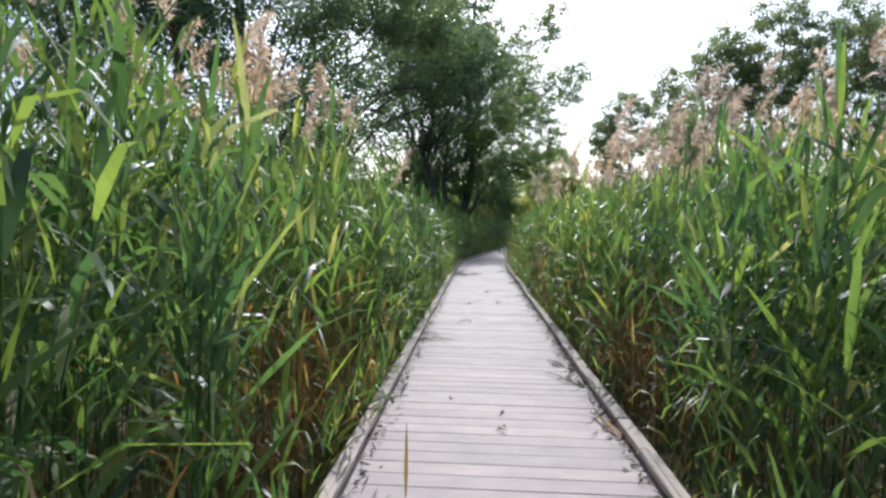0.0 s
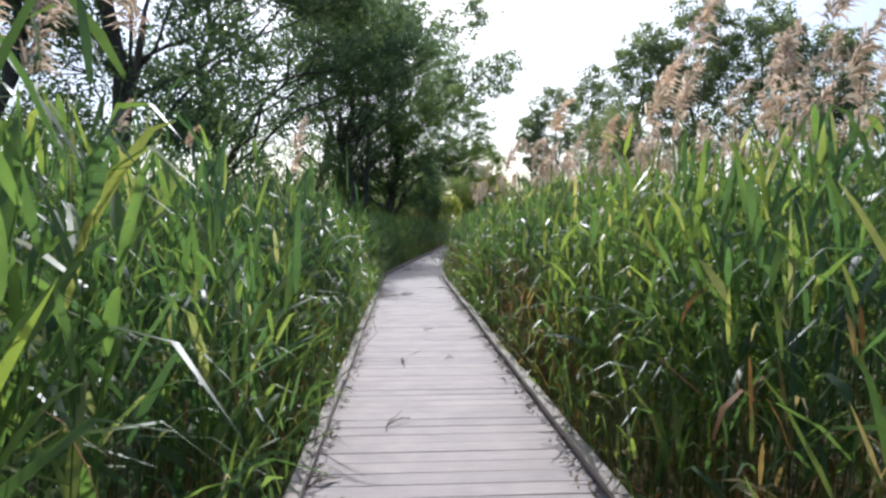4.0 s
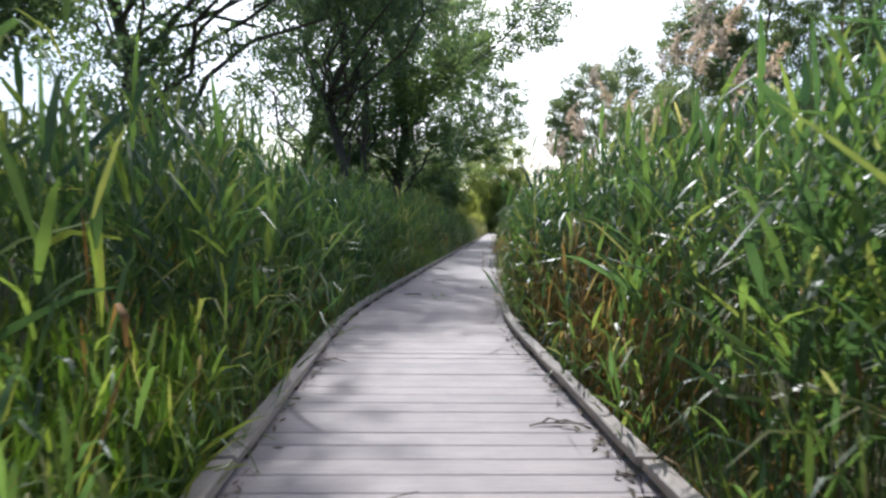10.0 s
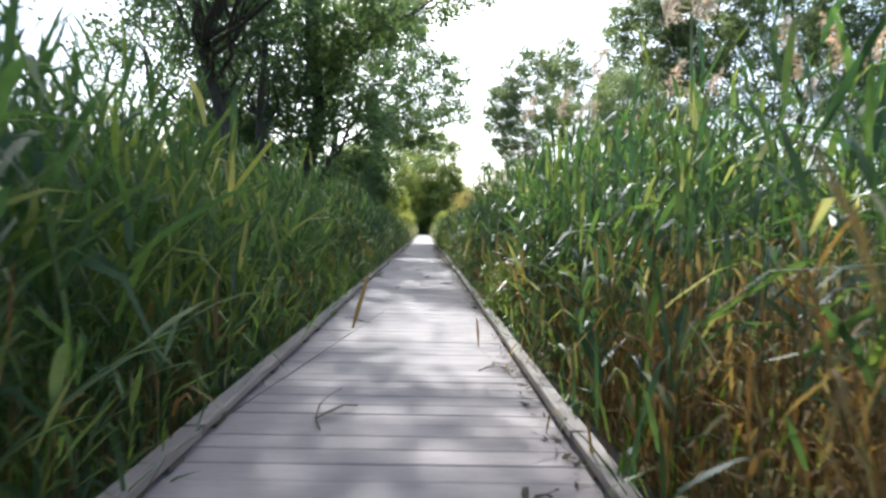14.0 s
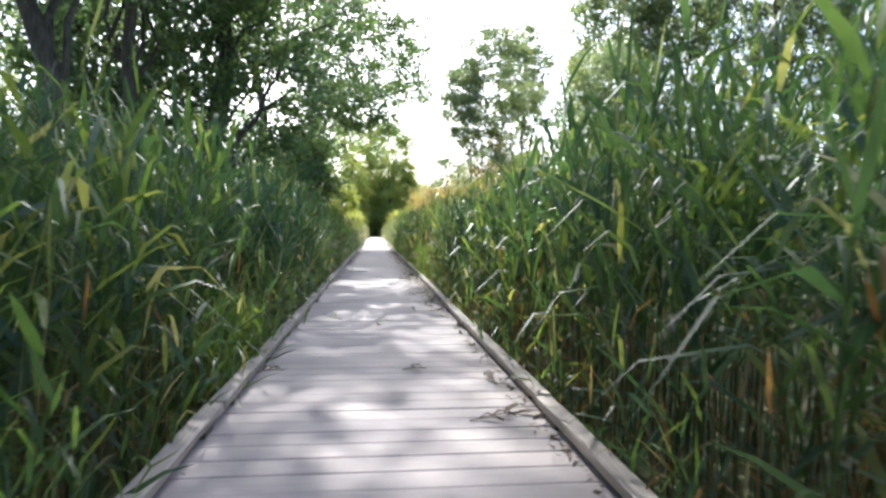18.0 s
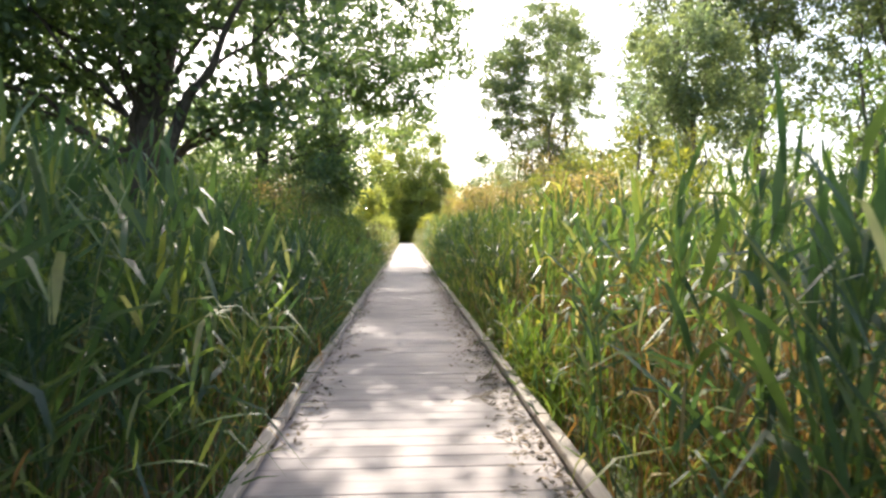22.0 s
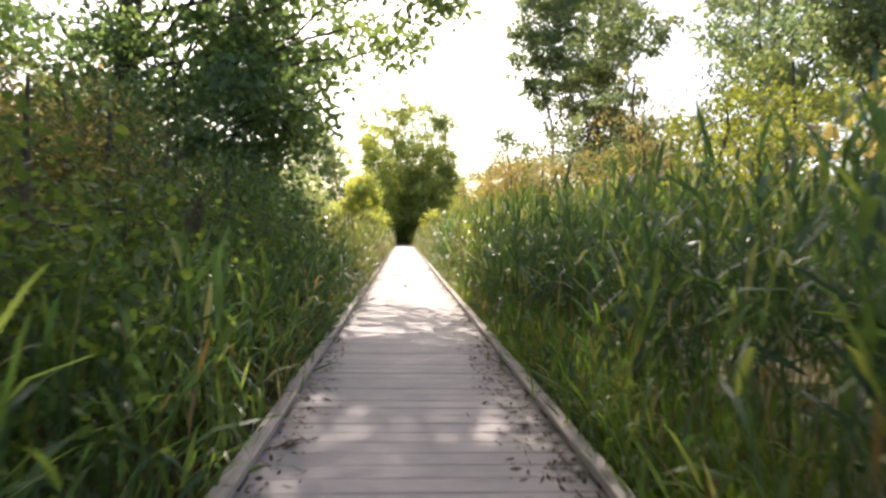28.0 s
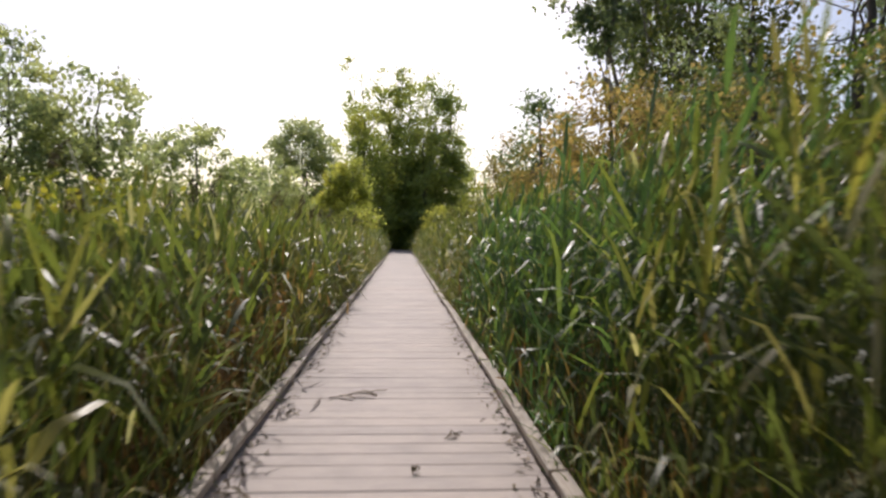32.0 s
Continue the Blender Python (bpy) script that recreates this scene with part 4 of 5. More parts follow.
RUST = "rusty yellow shrub behind the reeds"
for k, (sx, sy, sh, sw, mt) in enumerate(((4.9, 71.0, 3.6, 1.4, leaf_olive), (6.8, 68.0, 5.2, 1.8, leaf_yellow), (4.8, 76.5, 4.6, 1.5, leaf_olive), (8.2, 76.0, 6.6, 2.0, leaf_rust),
                                          (4.5, 81.5, 5.7, 1.7, leaf_rust), (7.0, 84.0, 6.6, 1.9, leaf_rust), (4.8, 89.5, 6.2, 1.8, leaf_rust), (5.2, 98.0, 5.6, 1.9, leaf_yellow),
                                          (9.6, 70.0, 7.0, 2.2, leaf_yellow), (8.6, 62.5, 6.4, 2.2, leaf_yellow), (6.0, 61.0, 4.6, 1.6, leaf_rust), (5.2, 108.0, 5.4, 2.0, leaf_yellow),
                                          (10.5, 54.0, 6.4, 2.4, leaf_mid), (8.0, 46.0, 4.2, 1.8, leaf_mid), (7.6, 38.0, 4.0, 1.8, leaf_mid), (7.6, 94.0, 6.4, 2.0, leaf_rust), (12.5, 66.0, 7.0, 2.4, leaf_yellow),
                                          (4.8, 118.0, 5.6, 2.0, leaf_golden_lit), (3.4, 124.0, 5.2, 1.5, leaf_golden_lit), (-3.2, 124.5, 5.4, 1.5, leaf_golden_lit), (-3.4, 118.0, 4.8, 1.5, leaf_golden_lit), (3.6, 112.5, 4.6, 1.5, leaf_golden_lit), (3.4, 104.5, 4.0, 1.3, leaf_olive), (-3.0, 107.5, 3.8, 1.2, leaf_golden_lit), (-3.2, 101.5, 3.4, 1.2, leaf_olive), (-5.4, 105.0, 3.8, 1.7, leaf_olive), (-7.6, 110.0, 4.2, 1.9, leaf_yellow), (6.4, 121.0, 8.0, 2.2, leaf_moss_hazy), (8.4, 115.0, 8.4, 2.3, leaf_moss_hazy), (6.6, 110.0, 6.2, 2.0, leaf_golden_lit), (11.5, 74.0, 7.0, 2.2, leaf_olive), (9.0, 78.5, 6.0, 2.0, leaf_mid), (9.2, 84.0, 9.6, 2.4, leaf_grey), (12.6, 81.0, 9.0, 2.5, leaf_grey), (6.6, 79.5, 5.8, 1.8, leaf_rust))):
    shrub(RUST if mt is leaf_rust else "yellow-green shrub behind the reeds" if mt in (leaf_yellow, leaf_golden_lit) else "olive green shrub behind the reeds" if mt is leaf_olive else "green shrub behind the reeds", (sx, sy), sh, sw, mt, 110 + k, leaf=0.075 if 74 < sy < 77 and sx < 6 else 0.10 if 65 < sy < 92 else 0.14, clumps=110 if 65 < sy < 92 else 75, per=72 if 65 < sy < 92 else 46, group="shrubs along the boardwalk")
for k, (sx, sy, sh, sw, mt) in enumerate(((-2.7, 64.4, 3.2, 1.0, leaf_mid), (-3.9, 63.3, 3.9, 1.1, leaf_olive), (-4.7, 62.4, 3.8, 1.1, leaf_rust), (-5.0, 64.2, 4.4, 1.2, leaf_rust), (-4.4, 66.6, 4.4, 1.5, leaf_dark), (-2.6, 67.4, 3.0, 1.1, leaf_mid), (-5.8, 62.5, 4.8, 1.7, leaf_mid), (-3.6, 61.2, 3.6, 1.3, leaf_olive), (-2.4, 58.4, 2.7, 0.95, leaf_mid), (-2.4, 60.4, 2.3, 0.8, leaf_mid), (-2.45, 62.4, 2.6, 0.85, leaf_mid), (-2.5, 65.8, 2.8, 0.85, leaf_dark), (-3.6, 69.2, 4.2, 1.2, leaf_dark), (-4.3, 70.6, 6.2, 1.3, leaf_dark), (-5.4, 69.6, 5.6, 1.4, leaf_dark), (-6.4, 68.2, 5.2, 1.5, leaf_dark), (-2.3, 56.2, 2.3, 0.85, leaf_mid),
                                          (-4.8, 58.6, 3.8, 1.5, leaf_mid), (-8.2, 59.5, 5.0, 1.9, leaf_mid), (-8.6, 63.5, 5.4, 2.0, leaf_mid), (-3.4, 75.5, 2.6, 1.0, leaf_yellow),
                                          (-8.5, 51.5, 5.6, 2.2, leaf_mid), (-10.8, 55.5, 6.5, 2.4, leaf_mid), (-11.0, 47.0, 5.6, 2.3, leaf_mid), (-7.2, 57.2, 5.0, 1.9, leaf_mid), (-7.0, 43.0, 3.9, 1.8, leaf_mid), (-9.6, 34.0, 3.6, 1.9, leaf_mid), (-5.6, 50.5, 3.6, 1.5, leaf_mid), (-3.6, 57.0, 3.0, 1.2, leaf_mid), (-3.6, 53.0, 2.8, 1.2, leaf_mid),
                                          (-7.3, 28.0, 5.2, 2.1, leaf_grey), (-7.6, 22.0, 3.4, 1.8, leaf_mid), (-9.0, 16.5, 3.6, 1.8, leaf_yellow))):
    shrub("broadleaf shrub with yellowing leaves beside the boardwalk" if mt is leaf_yellow else "shrub with rusty autumn leaves beside the boardwalk" if mt is leaf_rust else "dark broadleaf shrub beside the boardwalk", (sx, sy), sh, sw, mt, 140 + k, leaf=0.062 if sx > -4.2 and 52 < sy < 66 else 0.09 if sx > -6.6 and sy > 52 else 0.14, clumps=120 if mt is leaf_dark else 80, per=50 if sx > -6.2 and sy > 52 else 46, fine=sx > -4.0 and sy > 52, group="shrubs along the boardwalk")

# far woods all round, so that the marsh is closed
for side, label in ((-1, "far belt of dark trees"), (1, "far belt of dark trees")):
    rng = np.random.default_rng(200 + side)
    n = 420
    f = rng.uniform(0, 1, n)
    bx = side * (46 + 26 * rng.uniform(0, 1, n) - 40 * np.maximum(0, np.abs(f - 0.5) * 2 - 0.75))
    by = -60 + 300 * f
    cz = rng.uniform(0.5, 13, n) * (0.75 + 0.35 * np.sin(by * 0.13 + side))
    cen = np.repeat(np.stack([bx, by, cz], -1), 22, 0)
    g = Gather()
    leaf_quads(g, rng, cen + rng.normal(0, 1.3, cen.shape), 0.75)
    tagged(new("far_woods", g.mesh("far_woods", leaf_mid)), label, "woods", kind="stuff")
for yy, nm in ((-55.0, "far belt of dark trees behind the marsh"), (215.0, "far belt of dark trees beyond the path's end")):
    rng = np.random.default_rng(int(300 + yy))
    n = 420
    bx, by, cz = rng.uniform(-75, 75, n), yy + rng.uniform(-8, 8, n), rng.uniform(0.5, 12, n)
    cen = np.repeat(np.stack([bx, by, cz], -1), 20, 0)
    g = Gather()
    leaf_quads(g, rng, cen + rng.normal(0, 1.4, cen.shape), 0.8)
    tagged(new("far_woods", g.mesh("far_woods", leaf_mid)), nm, "woods", kind="stuff")


# ---- boardwalk ----
def box_bm(lx, ly, lz, bevel=0.004):
    bm = bmesh.new()
    bmesh.ops.create_cube(bm, size=1.0, matrix=Matrix.Diagonal((lx, ly, lz, 1)))
    if bevel:
        bmesh.ops.bevel(bm, geom=[e for e in bm.edges], offset=bevel, segments=1, affect="EDGES")
    return bm


PITCH, THICK, OVER = 0.186, 0.045, HALF + 0.13
plank_meshes = []
for k in range(4):
    bm = box_bm(2 * OVER, PITCH - 0.006, THICK, 0.003)
    rngp = random.Random(k)
    for v in bm.verts:
        v.co.x += rngp.uniform(-0.006, 0.006) if abs(v.co.x) > 0.5 else 0
        v.co.z += rngp.uniform(-0.0012, 0.0012)
    plank_meshes.append(bm_mesh("plank", bm, deck_mat))


def line_pose(s, u, z, extra=0.0):
    x, y = on_line(np.array(s), np.array(u))
    return pose(float(x), float(y), z, 0, 0, math.degrees(float(heading_at(s))) + extra)


def underframe(s0, s1):
    """Stringers, cross bearers and posts below the boards."""
    g = Gather()

    def beam(a, b, w, h, z):
        a, b = np.array(a), np.array(b)
        d = unit(b - a)
        nrm = np.array((d[1], -d[0])) * w / 2
        v = [(*(p + sg * nrm), z + hh) for p in (a, b) for sg in (-1, 1) for hh in (-h, 0)]
        g.add(v, [(0, 2, 3, 1), (4, 5, 7, 6), (0, 1, 5, 4), (2, 6, 7, 3), (1, 3, 7, 5), (0, 4, 6, 2)])

    for u in (-OVER + 0.06, 0.0, OVER - 0.06):
        beam(on_line(s0, u), on_line(s1, u), 0.05, 0.19, -THICK - 0.002)
    s = s0 + 0.6
    while s < s1:
        for u in (-OVER + 0.16, OVER - 0.16):
            x, y = on_line(s, u)
            beam((x - 0.05, y), (x + 0.05, y), 0.1, 0.6, -THICK - 0.02)
        s += 2.4
    return g.mesh("underframe", frame_mat)


walk_a = tagged(new("boardwalk", underframe(-30, -ARC)), "weathered pale timber boardwalk with cross planks", "boardwalk", "boardwalk", "structure")
walk_b = tagged(new("boardwalk", underframe(-ARC + 0.02, 53.0)), "weathered pale timber boardwalk, partly in tree shade", "boardwalk", "boardwalk", "structure")
walk_c = tagged(new("boardwalk", underframe(53.02, 108)), "weathered pale timber boardwalk running on between olive reeds", "boardwalk", "boardwalk", "structure")
rnd = random.Random(5)


def plank(s, parent, wedge=False):
    ob = part("plank", plank_meshes[rnd.randrange(4)], parent)
    ob.matrix_world = line_pose(s, rnd.uniform(-0.008, 0.008), -THICK / 2 + rnd.uniform(-0.0015, 0.0015), rnd.uniform(-0.12, 0.12))


s = -ARC - PITCH / 2
while s > -30:
    plank(s, walk_a)
    s -= PITCH
# tapered boards round the bend
s = -ARC
while s < ARC:
    wv = [on_line(s + e, u) for u in (-OVER, OVER) for e in (0.003, PITCH - 0.003)]
    bm = bmesh.new()
    lo = [bm.verts.new((*p, -THICK)) for p in wv]
    hi = [bm.verts.new((*p, -0.0005)) for p in wv]
    for f in ((hi[0], hi[2], hi[3], hi[1]), (lo[0], lo[1], lo[3], lo[2]), (lo[0], lo[2], hi[2], hi[0]), (lo[1], hi[1], hi[3], lo[3]), (lo[0], hi[0], hi[1], lo[1]), (lo[2], lo[3], hi[3], hi[2])):
        bm.faces.new(f)
    bmesh.ops.recalc_face_normals(bm, faces=bm.faces)
    bmesh.ops.translate(bm, verts=bm.verts, vec=(0, -BEND - s, 0))
    ob = part("plank", bm_mesh("plank", bm, deck_mat), walk_b)
    ob.location = (0, BEND + s, 0)
    s += PITCH
s += PITCH / 2
while s < 53:
    plank(s, walk_b)
    s += PITCH
while s < 107.5:
    plank(s, walk_c)
    s += PITCH

# kerb timbers on short blocks
KW, KH, LIFT, PIECE = 0.098, 0.056, 0.036, 3.0
rail_meshes = []
for k in range(3):
    bm = box_bm(PIECE - 0.03, KW, KH, 0.008)
    bmesh.ops.subdivide_edges(bm, edges=[e for e in bm.edges if abs(e.verts[0].co.x - e.verts[1].co.x) > 1], cuts=5)
    rk = random.Random(40 + k)
    for v in bm.verts:
        v.co.y += rk.uniform(-0.004, 0.004)
        v.co.z += rk.uniform(-0.004, 0.004)
    rail_meshes.append(bm_mesh("kerb_rail", bm, kerb_mat))
block_mesh = bm_mesh("block", box_bm(0.16, 0.085, LIFT, 0.003), frame_mat)
short_rail = box_bm(0.75 - 0.004, KW, KH, 0.008)
bmesh.ops.subdivide_edges(short_rail, edges=[e for e in short_rail.edges if abs(e.verts[0].co.x - e.verts[1].co.x) > 0.3], cuts=2)
short_rail = bm_mesh("kerb_rail", short_rail, kerb_mat)
for side in (-1, 1):
    runs = [(-ARC - PIECE * k, PIECE) for k in range(1, 10)] + [(-ARC + 0.75 * k, 0.75) for k in range(4)] + [(ARC + PIECE * k, PIECE) for k in range(36)]
    for s0, ln in runs:
        long = ln == PIECE
        kerb = tagged(new("kerb_rail", rail_meshes[rnd.randrange(3)] if long else short_rail), "weathered timber kerb rail on blocks along the boardwalk", "kerb rail", "kerb rails")
        shake = 1.0 if long else 0.15
        kerb.matrix_world = line_pose(s0 + ln / 2, side * (HALF + KW / 2 + shake * rnd.uniform(-0.008, 0.008)), LIFT + KH / 2, 90 + shake * rnd.uniform(-0.25, 0.25))
        for dx in (-1.2, 0.0, 1.2) if long else (0.0,):
            b = part("block", block_mesh, kerb)
            b.location = (dx, 0, -KH / 2 - LIFT / 2)


# ---- fallen reeds and leaf litter on the boards ----
def fallen_reed(x, y, heading, length, leaves, label, mat=None, width=0.02, lift=0.012):
    """A broken reed top lying on the boards: a bent stalk and its blades, each a part."""
    rng = np.random.default_rng(int(abs(x * 1000 + y * 77)))
    mat = mat or old_leaf
    d = np.array((math.sin(heading), math.cos(heading), 0))
    sd = np.array((d[1], -d[0], 0))
    thing = tagged(new("fallen_reed", None), label, "fallen reed", "fallen reeds on the boardwalk")
    thing.location = (x, y, 0)
    f = np.linspace(-0.5, 0.5, 6)[:, None]
    line = d * f * length + sd * (0.10 * length * (f * 2) ** 2) + (0, 0, lift) + rng.normal(0, 0.004, (6, 3)) * (1, 1, 0.5)
    g = Gather()
    tube(g, line, np.linspace(0.0045, 0.002, 6), 5)
    part("stalk", g.mesh("stalk", reed_dry if mat is reed_dry else old_leaf), thing)
    for k in range(leaves):
        g = Gather()
        p = line[min(1 + k, 5)]
        a = heading + rng.choice((-1, 1)) * rng.uniform(0.2, 0.7)
        e = np.array((math.sin(a), math.cos(a), 0))
        es = np.array((e[1], -e[0], 0))
        ln, w = length * rng.uniform(0.3, 0.6), width * rng.uniform(0.7, 1.2)
        v = []
        for t, ww, h in ((0, 0.3, 0.0), (0.3, 1.0, rng.uniform(0.004, 0.03)), (0.7, 0.7, rng.uniform(0.0, 0.04)), (1.0, 0.05, 0.002)):
            c = p + e * ln * t + es * 0.18 * ln * t * t + (0, 0, h)
            v += [c - es * w * ww + (0, 0, 0.006), c + (0, 0, 0.0), c + es * w * ww + (0, 0, 0.006)]
        q = [(r * 3 + c, r * 3 + c + 1, r * 3 + c + 4, r * 3 + c + 3) for r in range(3) for c in range(2)]
        g.add(v, q)
        part("leaf", g.mesh("leaf", mat), thing)
    return thing


BROKEN, DRY_BIT, GREENISH = "broken brown reed lying across the boards", "small dry reed scrap lying on the boards", "fallen green reed blade lying on the boards"
fallen_reed(0.15, 16.95, 0.85, 0.95, 4, BROKEN, width=0.026)
fallen_reed(-0.10, 16.45, 1.0, 0.5, 3, "dark dry reed leaves hanging over the kerb", lift=0.03)
for x, y, a, ln, n, lab in ((-0.50, 25.02, 1.4, 0.30, 3, BROKEN), (-0.11, 24.75, 0.05, 0.62, 2, GREENISH), (0.02, 25.05, 0.25, 0.35, 1, GREENISH), (-0.46, 27.6, 0.0, 0.8, 1, BROKEN), (-0.62, 31.0, -0.5, 0.6, 1, BROKEN),
                            (0.72, 28.7, 1.1, 0.35, 2, DRY_BIT), (0.62, 26.4, 0.7, 0.3, 2, DRY_BIT), (1.42, 10.4, 0.1, 0.9, 1, BROKEN), (1.42, 12.5, -0.2, 0.4, 1, DRY_BIT), (1.96, 10.45, 1.2, 0.12, 1, DRY_BIT),
                            (2.33, 11.9, 1.4, 0.3, 2, DRY_BIT), (0.40, 17.72, 0.6, 0.4, 1, DRY_BIT), (-0.33, 73.9, 1.25, 0.42, 4, "dark clump of fallen reed leaves on the boards"), (-0.74, 71.9, -0.5, 0.4, 2, DRY_BIT),
                            (-0.77, 73.36, 0.2, 0.14, 2, DRY_BIT), (-0.09, 70.6, 0.0, 0.45, 1, GREENISH), (-0.06, 69.95, 0.0, 0.16, 2, DRY_BIT), (1.45, 6.4, 1.2, 0.4, 4, BROKEN), (1.30, 6.7, 0.4, 0.4, 3, BROKEN),
                            (3.52, 3.5, -0.25, 1.7, 2, "long pale straw lying along the kerb"), (3.30, 4.6, -0.6, 0.5, 4, BROKEN), (3.2, 5.3, -0.4, 0.5, 3, BROKEN), (2.25, 3.75, 0.2, 0.07, 1, DRY_BIT), (2.72, 3.44, 0.3, 0.09, 1, DRY_BIT),
                            (2.76, 3.06, 1.1, 0.08, 2, DRY_BIT), (2.2, 1.5, 0.0, 0.6, 1, GREENISH), (-0.31, 34.7, 0.4, 0.15, 2, DRY_BIT), (0.66, 35.9, 1.2, 0.45, 4, BROKEN), (0.24, 37.1, 1.3, 0.2, 2, DRY_BIT), (-0.85, 37.1, 1.2, 0.22, 2, DRY_BIT),
                            (0.46, 40.6, 0.1, 0.35, 1, DRY_BIT), (0.74, 42.7, 1.4, 0.3, 3, BROKEN), (-0.62, 39.9, -0.5, 0.5, 2, GREENISH), (-0.04, 39.4, 0.0, 0.4, 1, GREENISH), (-0.63, 47.5, 0.9, 0.18, 2, DRY_BIT), (-0.37, 47.9, 1.5, 0.35, 1, BROKEN),
                            (0.72, 46.4, 1.0, 0.25, 4, BROKEN), (0.58, 45.75, 1.3, 0.28, 4, BROKEN), (0.44, 72.85, 0.8, 0.2, 2, DRY_BIT), (0.17, 72.2, 0.6, 0.09, 2, DRY_BIT), (-0.80, 59.05, 0.9, 0.2, 3, "reddish brown dead leaves on the boards"),
                            (1.88, 14.8, 0.9, 0.35, 4, BROKEN), (2.16, 13.6, 0.4, 0.5, 4, BROKEN), (1.25, 18.85, 1.4, 0.4, 2, BROKEN), (-0.70, 19.9, 0.5, 0.5, 4, BROKEN), (-0.6, 18.9, 0.2, 0.5, 4, BROKEN), (1.6, 8.0, 0.1, 0.5, 1, BROKEN), (0.80, 36.8, 0.2, 0.4, 3, BROKEN)):
    fallen_reed(x, y, a, ln, n, lab, grass_mat if lab is GREENISH else reed_dry if "straw" in lab else None, 0.016 if n < 3 else 0.022)


def litter(side, s0, s1, count, seed, label, wide=0.16):
    """Small dead leaves gathered along a kerb."""
    rng = np.random.default_rng(seed)
    s = rng.uniform(s0, s1, count)
    u = side * (HALF - 0.01 - np.abs(rng.normal(0, wide, count)))
    xy = on_line(s, u)
    c = np.concatenate([xy, rng.uniform(0.004, 0.02, count)[:, None]], 1)
    g = Gather()
    a = rng.uniform(0, 2 * np.pi, count)
    d = np.stack([np.cos(a), np.sin(a), rng.normal(0, 0.2, count)], -1)
    sd = np.stack([-np.sin(a), np.cos(a), rng.normal(0, 0.25, count)], -1)
    ln, w = rng.uniform(0.015, 0.05, count)[:, None], rng.uniform(0.004, 0.014, count)[:, None]
    g.add(np.stack([c - d * ln, c + sd * w, c + d * ln, c - sd * w], 1), np.arange(count)[:, None] * 4 + np.arange(4)[None])
    tagged(new("leaf_litter", g.mesh("leaf_litter", old_leaf)), label, "leaf litter", kind="stuff")


litter(1, -26, -4, 900, 401, "dry reed scraps gathered along the kerb", 0.06)
litter(-1, -22, -2, 450, 402, "dry reed scraps gathered along the kerb", 0.05)
litter(1, -4, 18, 500, 403, "dry reed scraps gathered along the kerb", 0.06)
litter(1, 18, 40, 2600, 404, "brown dead leaves gathered along the kerb", 0.17)
litter(-1, 22, 40, 900, 405, "brown dead leaves gathered along the kerb", 0.12)
litter(1, 40, 56, 500, 406, "dry reed scraps gathered along the kerb", 0.08)
litter(-1, 40, 56, 500, 407, "dry reed scraps gathered along the kerb", 0.08)


# ---- single reeds that lean over the kerbs ----
def leaning_reed(x, y, tip, leaves, length, width, mat, label, seed):
    """One reed from the mud at x, y to its tip: a curved stem and long folded blades, each a part."""
    rng = np.random.default_rng(seed)
    root = np.array((x, y, float(ground_z(np.array(x), np.array(y)))))
    thing = tagged(new("reed", None), label, "reed", "single reeds at the kerbs")
    thing.location = root
    rise = np.array(tip) - root
    f = np.linspace(0, 1, 9)[:, None]
    line = np.concatenate([rise[:2] * f ** 1.8, rise[2] * (1.25 * f - 0.25 * f ** 3)], 1)
    g = Gather()
    tube(g, line, np.linspace(0.0055, 0.0018, 9), 6)
    part("stem", g.mesh("stem", mat), thing)
    tang = unit(np.gradient(line, axis=0))
    turn = rng.uniform(0, 6.28)
    for k in range(leaves):
        at = 0.42 + 0.58 * (k + 0.5) / leaves
        j = min(int(at * 8), 7)
        p0 = line[j] + (line[j + 1] - line[j]) * (at * 8 - j)
        a = turn + k * np.pi + rng.normal(0, 0.5)
        o = np.array((math.cos(a), math.sin(a), 0.0))
        d = unit(tang[j] * rng.uniform(0.7, 1.3) + o * rng.uniform(0.5, 1.0))
        ln, w, sag = length * rng.uniform(0.7, 1.2), width * rng.uniform(0.7, 1.15), rng.uniform(0.15, 0.75)
        side = unit(np.cross(d, (0, 0, 1.0)))
        nor = np.cross(side, d)
        v = []
        for t, ww in ((0.0, 0.35), (0.15, 0.8), (0.35, 1.0), (0.6, 0.8), (0.82, 0.42), (1.0, 0.03)):
            c = p0 + d * ln * (t - 0.16 * sag * t * t) - np.array((0, 0, sag * 0.5 * ln * t ** 2.2))
            v += [c - side * w * ww * 0.5 + nor * w * ww * 0.16, c, c + side * w * ww * 0.5 + nor * w * ww * 0.16]
        g = Gather()
        g.add(v, [(r * 3 + c, r * 3 + c + 1, r * 3 + c + 4, r * 3 + c + 3) for r in range(5) for c in range(2)])
        part("leaf", g.mesh("leaf", mat), thing)
    return thing


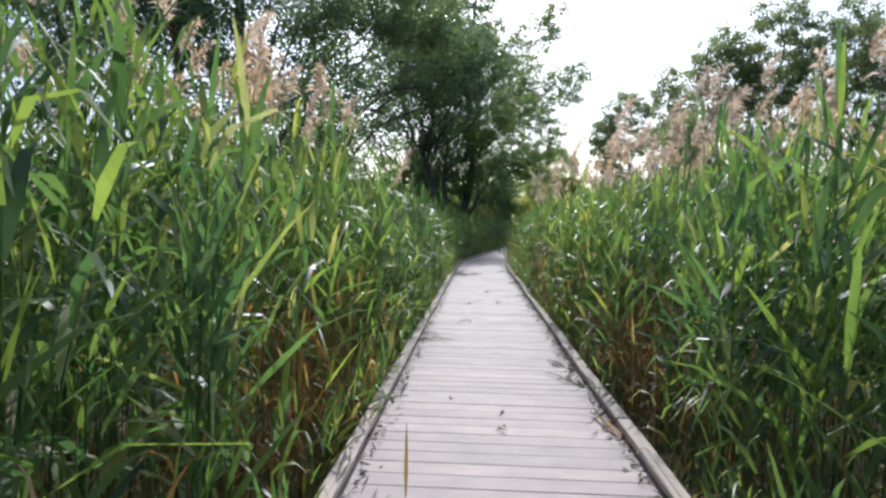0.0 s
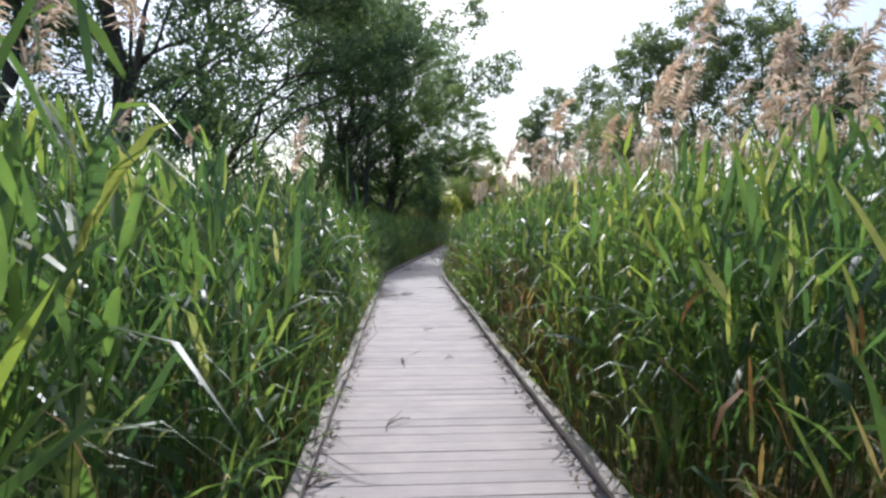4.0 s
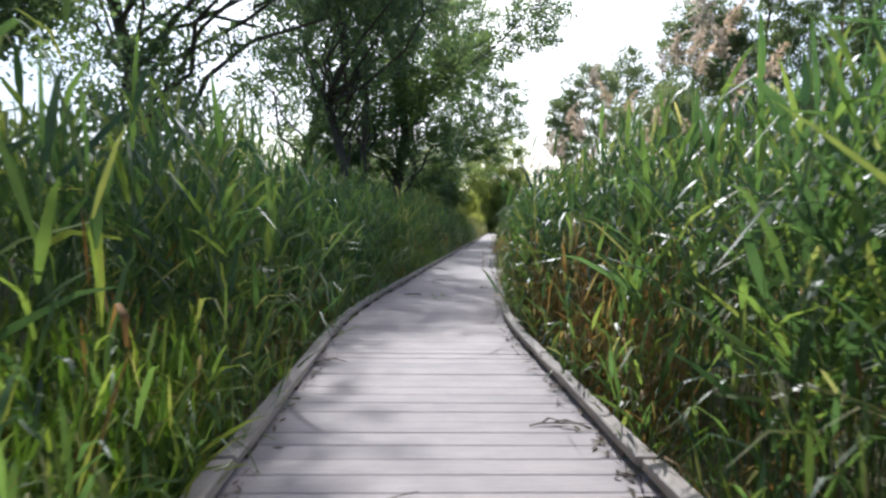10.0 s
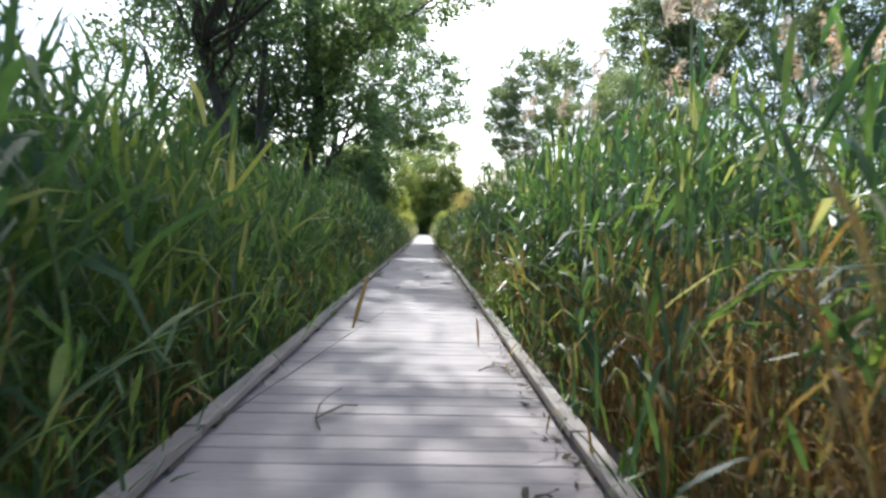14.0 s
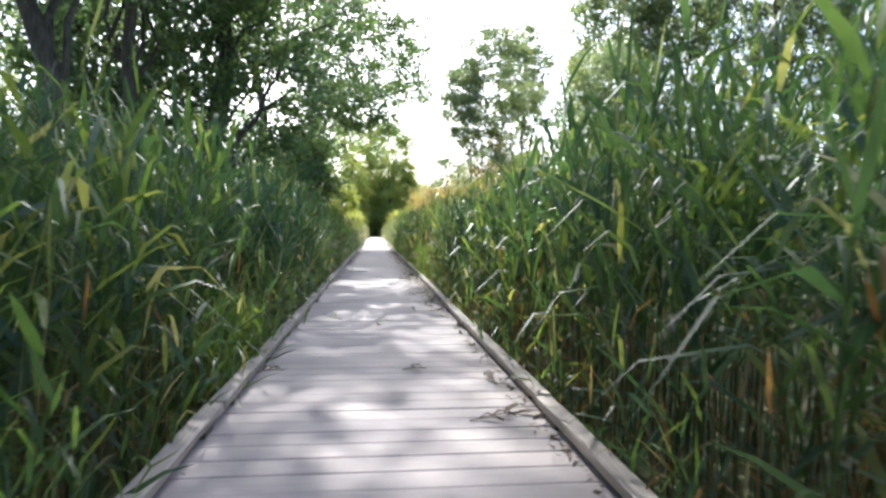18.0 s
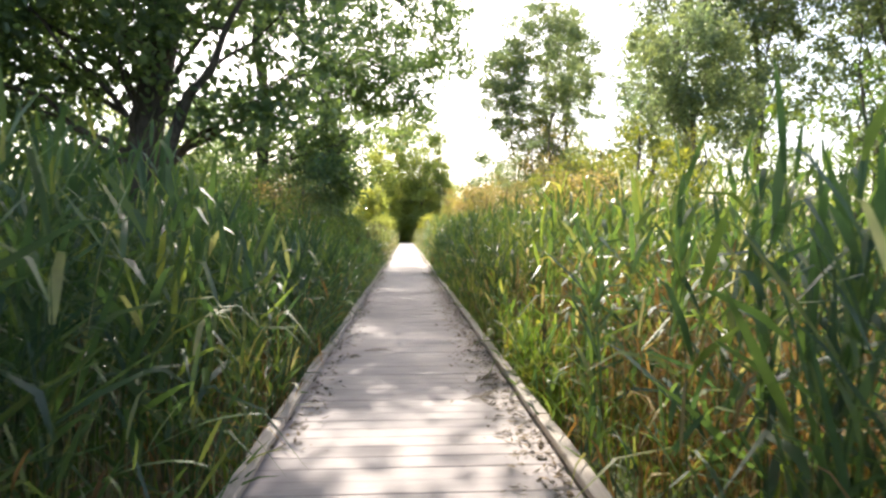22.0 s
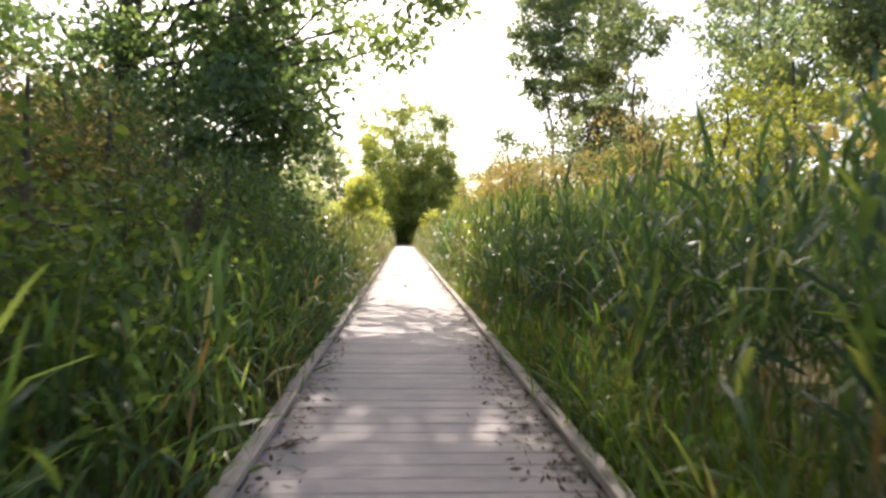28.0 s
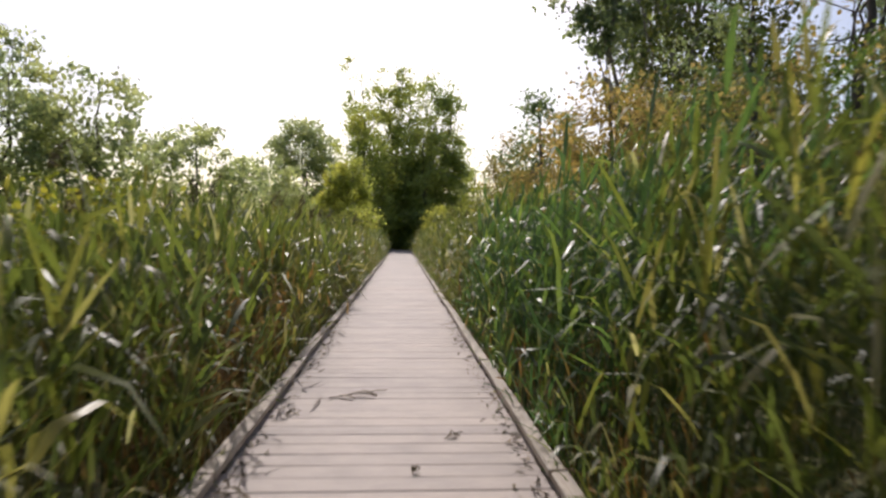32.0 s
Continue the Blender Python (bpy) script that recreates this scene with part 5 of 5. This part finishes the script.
PALE_REED, BIG_REED, LIT_REED, DARK_REED = "pale green reed bowed over the kerb", "tall reed with long arching blue-green blades", "sunlit yellow-green reed leaning beside the kerb", "dark green reed with windblown blades"
for k, (x, y, tip, n, ln, w, mt, lab) in enumerate((
        (-1.42, 25.75, (-0.74, 26.4, 0.72), 8, 0.5, 0.045, reed_pale, PALE_REED), (-1.3, 26.3, (-0.95, 26.7, 0.5), 6, 0.36, 0.03, reed_pale, PALE_REED), (-1.3, 27.6, (-0.85, 28.0, 0.62), 5, 0.32, 0.02, reed_pale, PALE_REED),
        (1.52, 35.0, (1.42, 35.1, 1.35), 9, 0.58, 0.04, reed_leaf, BIG_REED), (1.75, 34.4, (1.6, 34.5, 1.0), 7, 0.55, 0.036, reed_shade_green, BIG_REED), (1.35, 36.2, (1.2, 36.3, 1.05), 7, 0.45, 0.032, reed_leaf, BIG_REED),
        (-1.75, 42.9, (-0.9, 43.3, 0.62), 5, 0.45, 0.028, reed_pale, PALE_REED), (-1.9, 44.2, (-1.7, 44.3, 1.25), 6, 0.35, 0.024, reed_pale, PALE_REED), (-1.6, 43.8, (-1.5, 43.9, 1.05), 5, 0.3, 0.02, reed_pale, PALE_REED),
        (1.25, 59.0, (1.35, 58.8, 1.0), 7, 0.5, 0.03, reed_sunny, LIT_REED), (1.4, 58.4, (1.6, 58.3, 0.95), 7, 0.45, 0.03, grass_mat, LIT_REED), (1.2, 59.7, (1.3, 59.5, 0.8), 6, 0.4, 0.026, grass_mat, LIT_REED),
        (1.55, 70.6, (1.3, 70.7, 2.1), 9, 0.5, 0.036, reed_shade_green, DARK_REED), (1.75, 71.4, (1.5, 71.4, 2.2), 9, 0.5, 0.036, reed_shade_green, DARK_REED), (1.3, 66.8, (1.35, 66.9, 1.5), 8, 0.42, 0.03, reed_olive, DARK_REED),
        (1.38, 4.05, (1.5, 4.15, 1.75), 8, 0.6, 0.046, reed_leaf, BIG_REED), (1.2, 4.7, (1.3, 4.8, 1.6), 8, 0.5, 0.04, reed_leaf, BIG_REED), (1.05, 8.2, (1.25, 8.4, 1.35), 8, 0.5, 0.034, reed_leaf, BIG_REED),
        (-0.9, 20.5, (-0.8, 20.7, 1.7), 8, 0.55, 0.042, reed_shade_green, BIG_REED), (-1.2, 21.2, (-1.1, 21.3, 1.5), 8, 0.48, 0.034, reed_shade_green, BIG_REED),
        (1.7, 25.9, (1.55, 26.0, 1.6), 8, 0.5, 0.034, reed_leaf, BIG_REED), (1.25, 27.0, (1.2, 27.0, 0.85), 6, 0.35, 0.024, grass_mat, LIT_REED), (1.5, 45.2, (1.4, 45.2, 1.3), 9, 0.5, 0.038, reed_leaf, BIG_REED), (2.0, 47.6, (1.9, 47.6, 1.7), 9, 0.55, 0.04, reed_shade_green, BIG_REED))):
    leaning_reed(x, y, tip, n, ln, w, mt, lab, 700 + k)


# ---- low leafy weeds at the kerbs ----
for k, (wx, wy, wh) in enumerate(((-1.2, 37.2, 0.72), (-1.16, 37.8, 0.6), (1.2, 45.9, 0.78), (1.2, 46.6, 0.7), (1.2, 31.7, 0.95), (1.3, 47.6, 0.8), (-1.5, 59.5, 0.9))):
    shrub("yellow-green leafy weed growing at the kerb", (wx, wy), wh + 0.4, 0.2, leaf_yellow, 500 + k, leaf=0.075, clumps=22, per=14, spread=0.1, fine=True, group="weeds at the kerb")
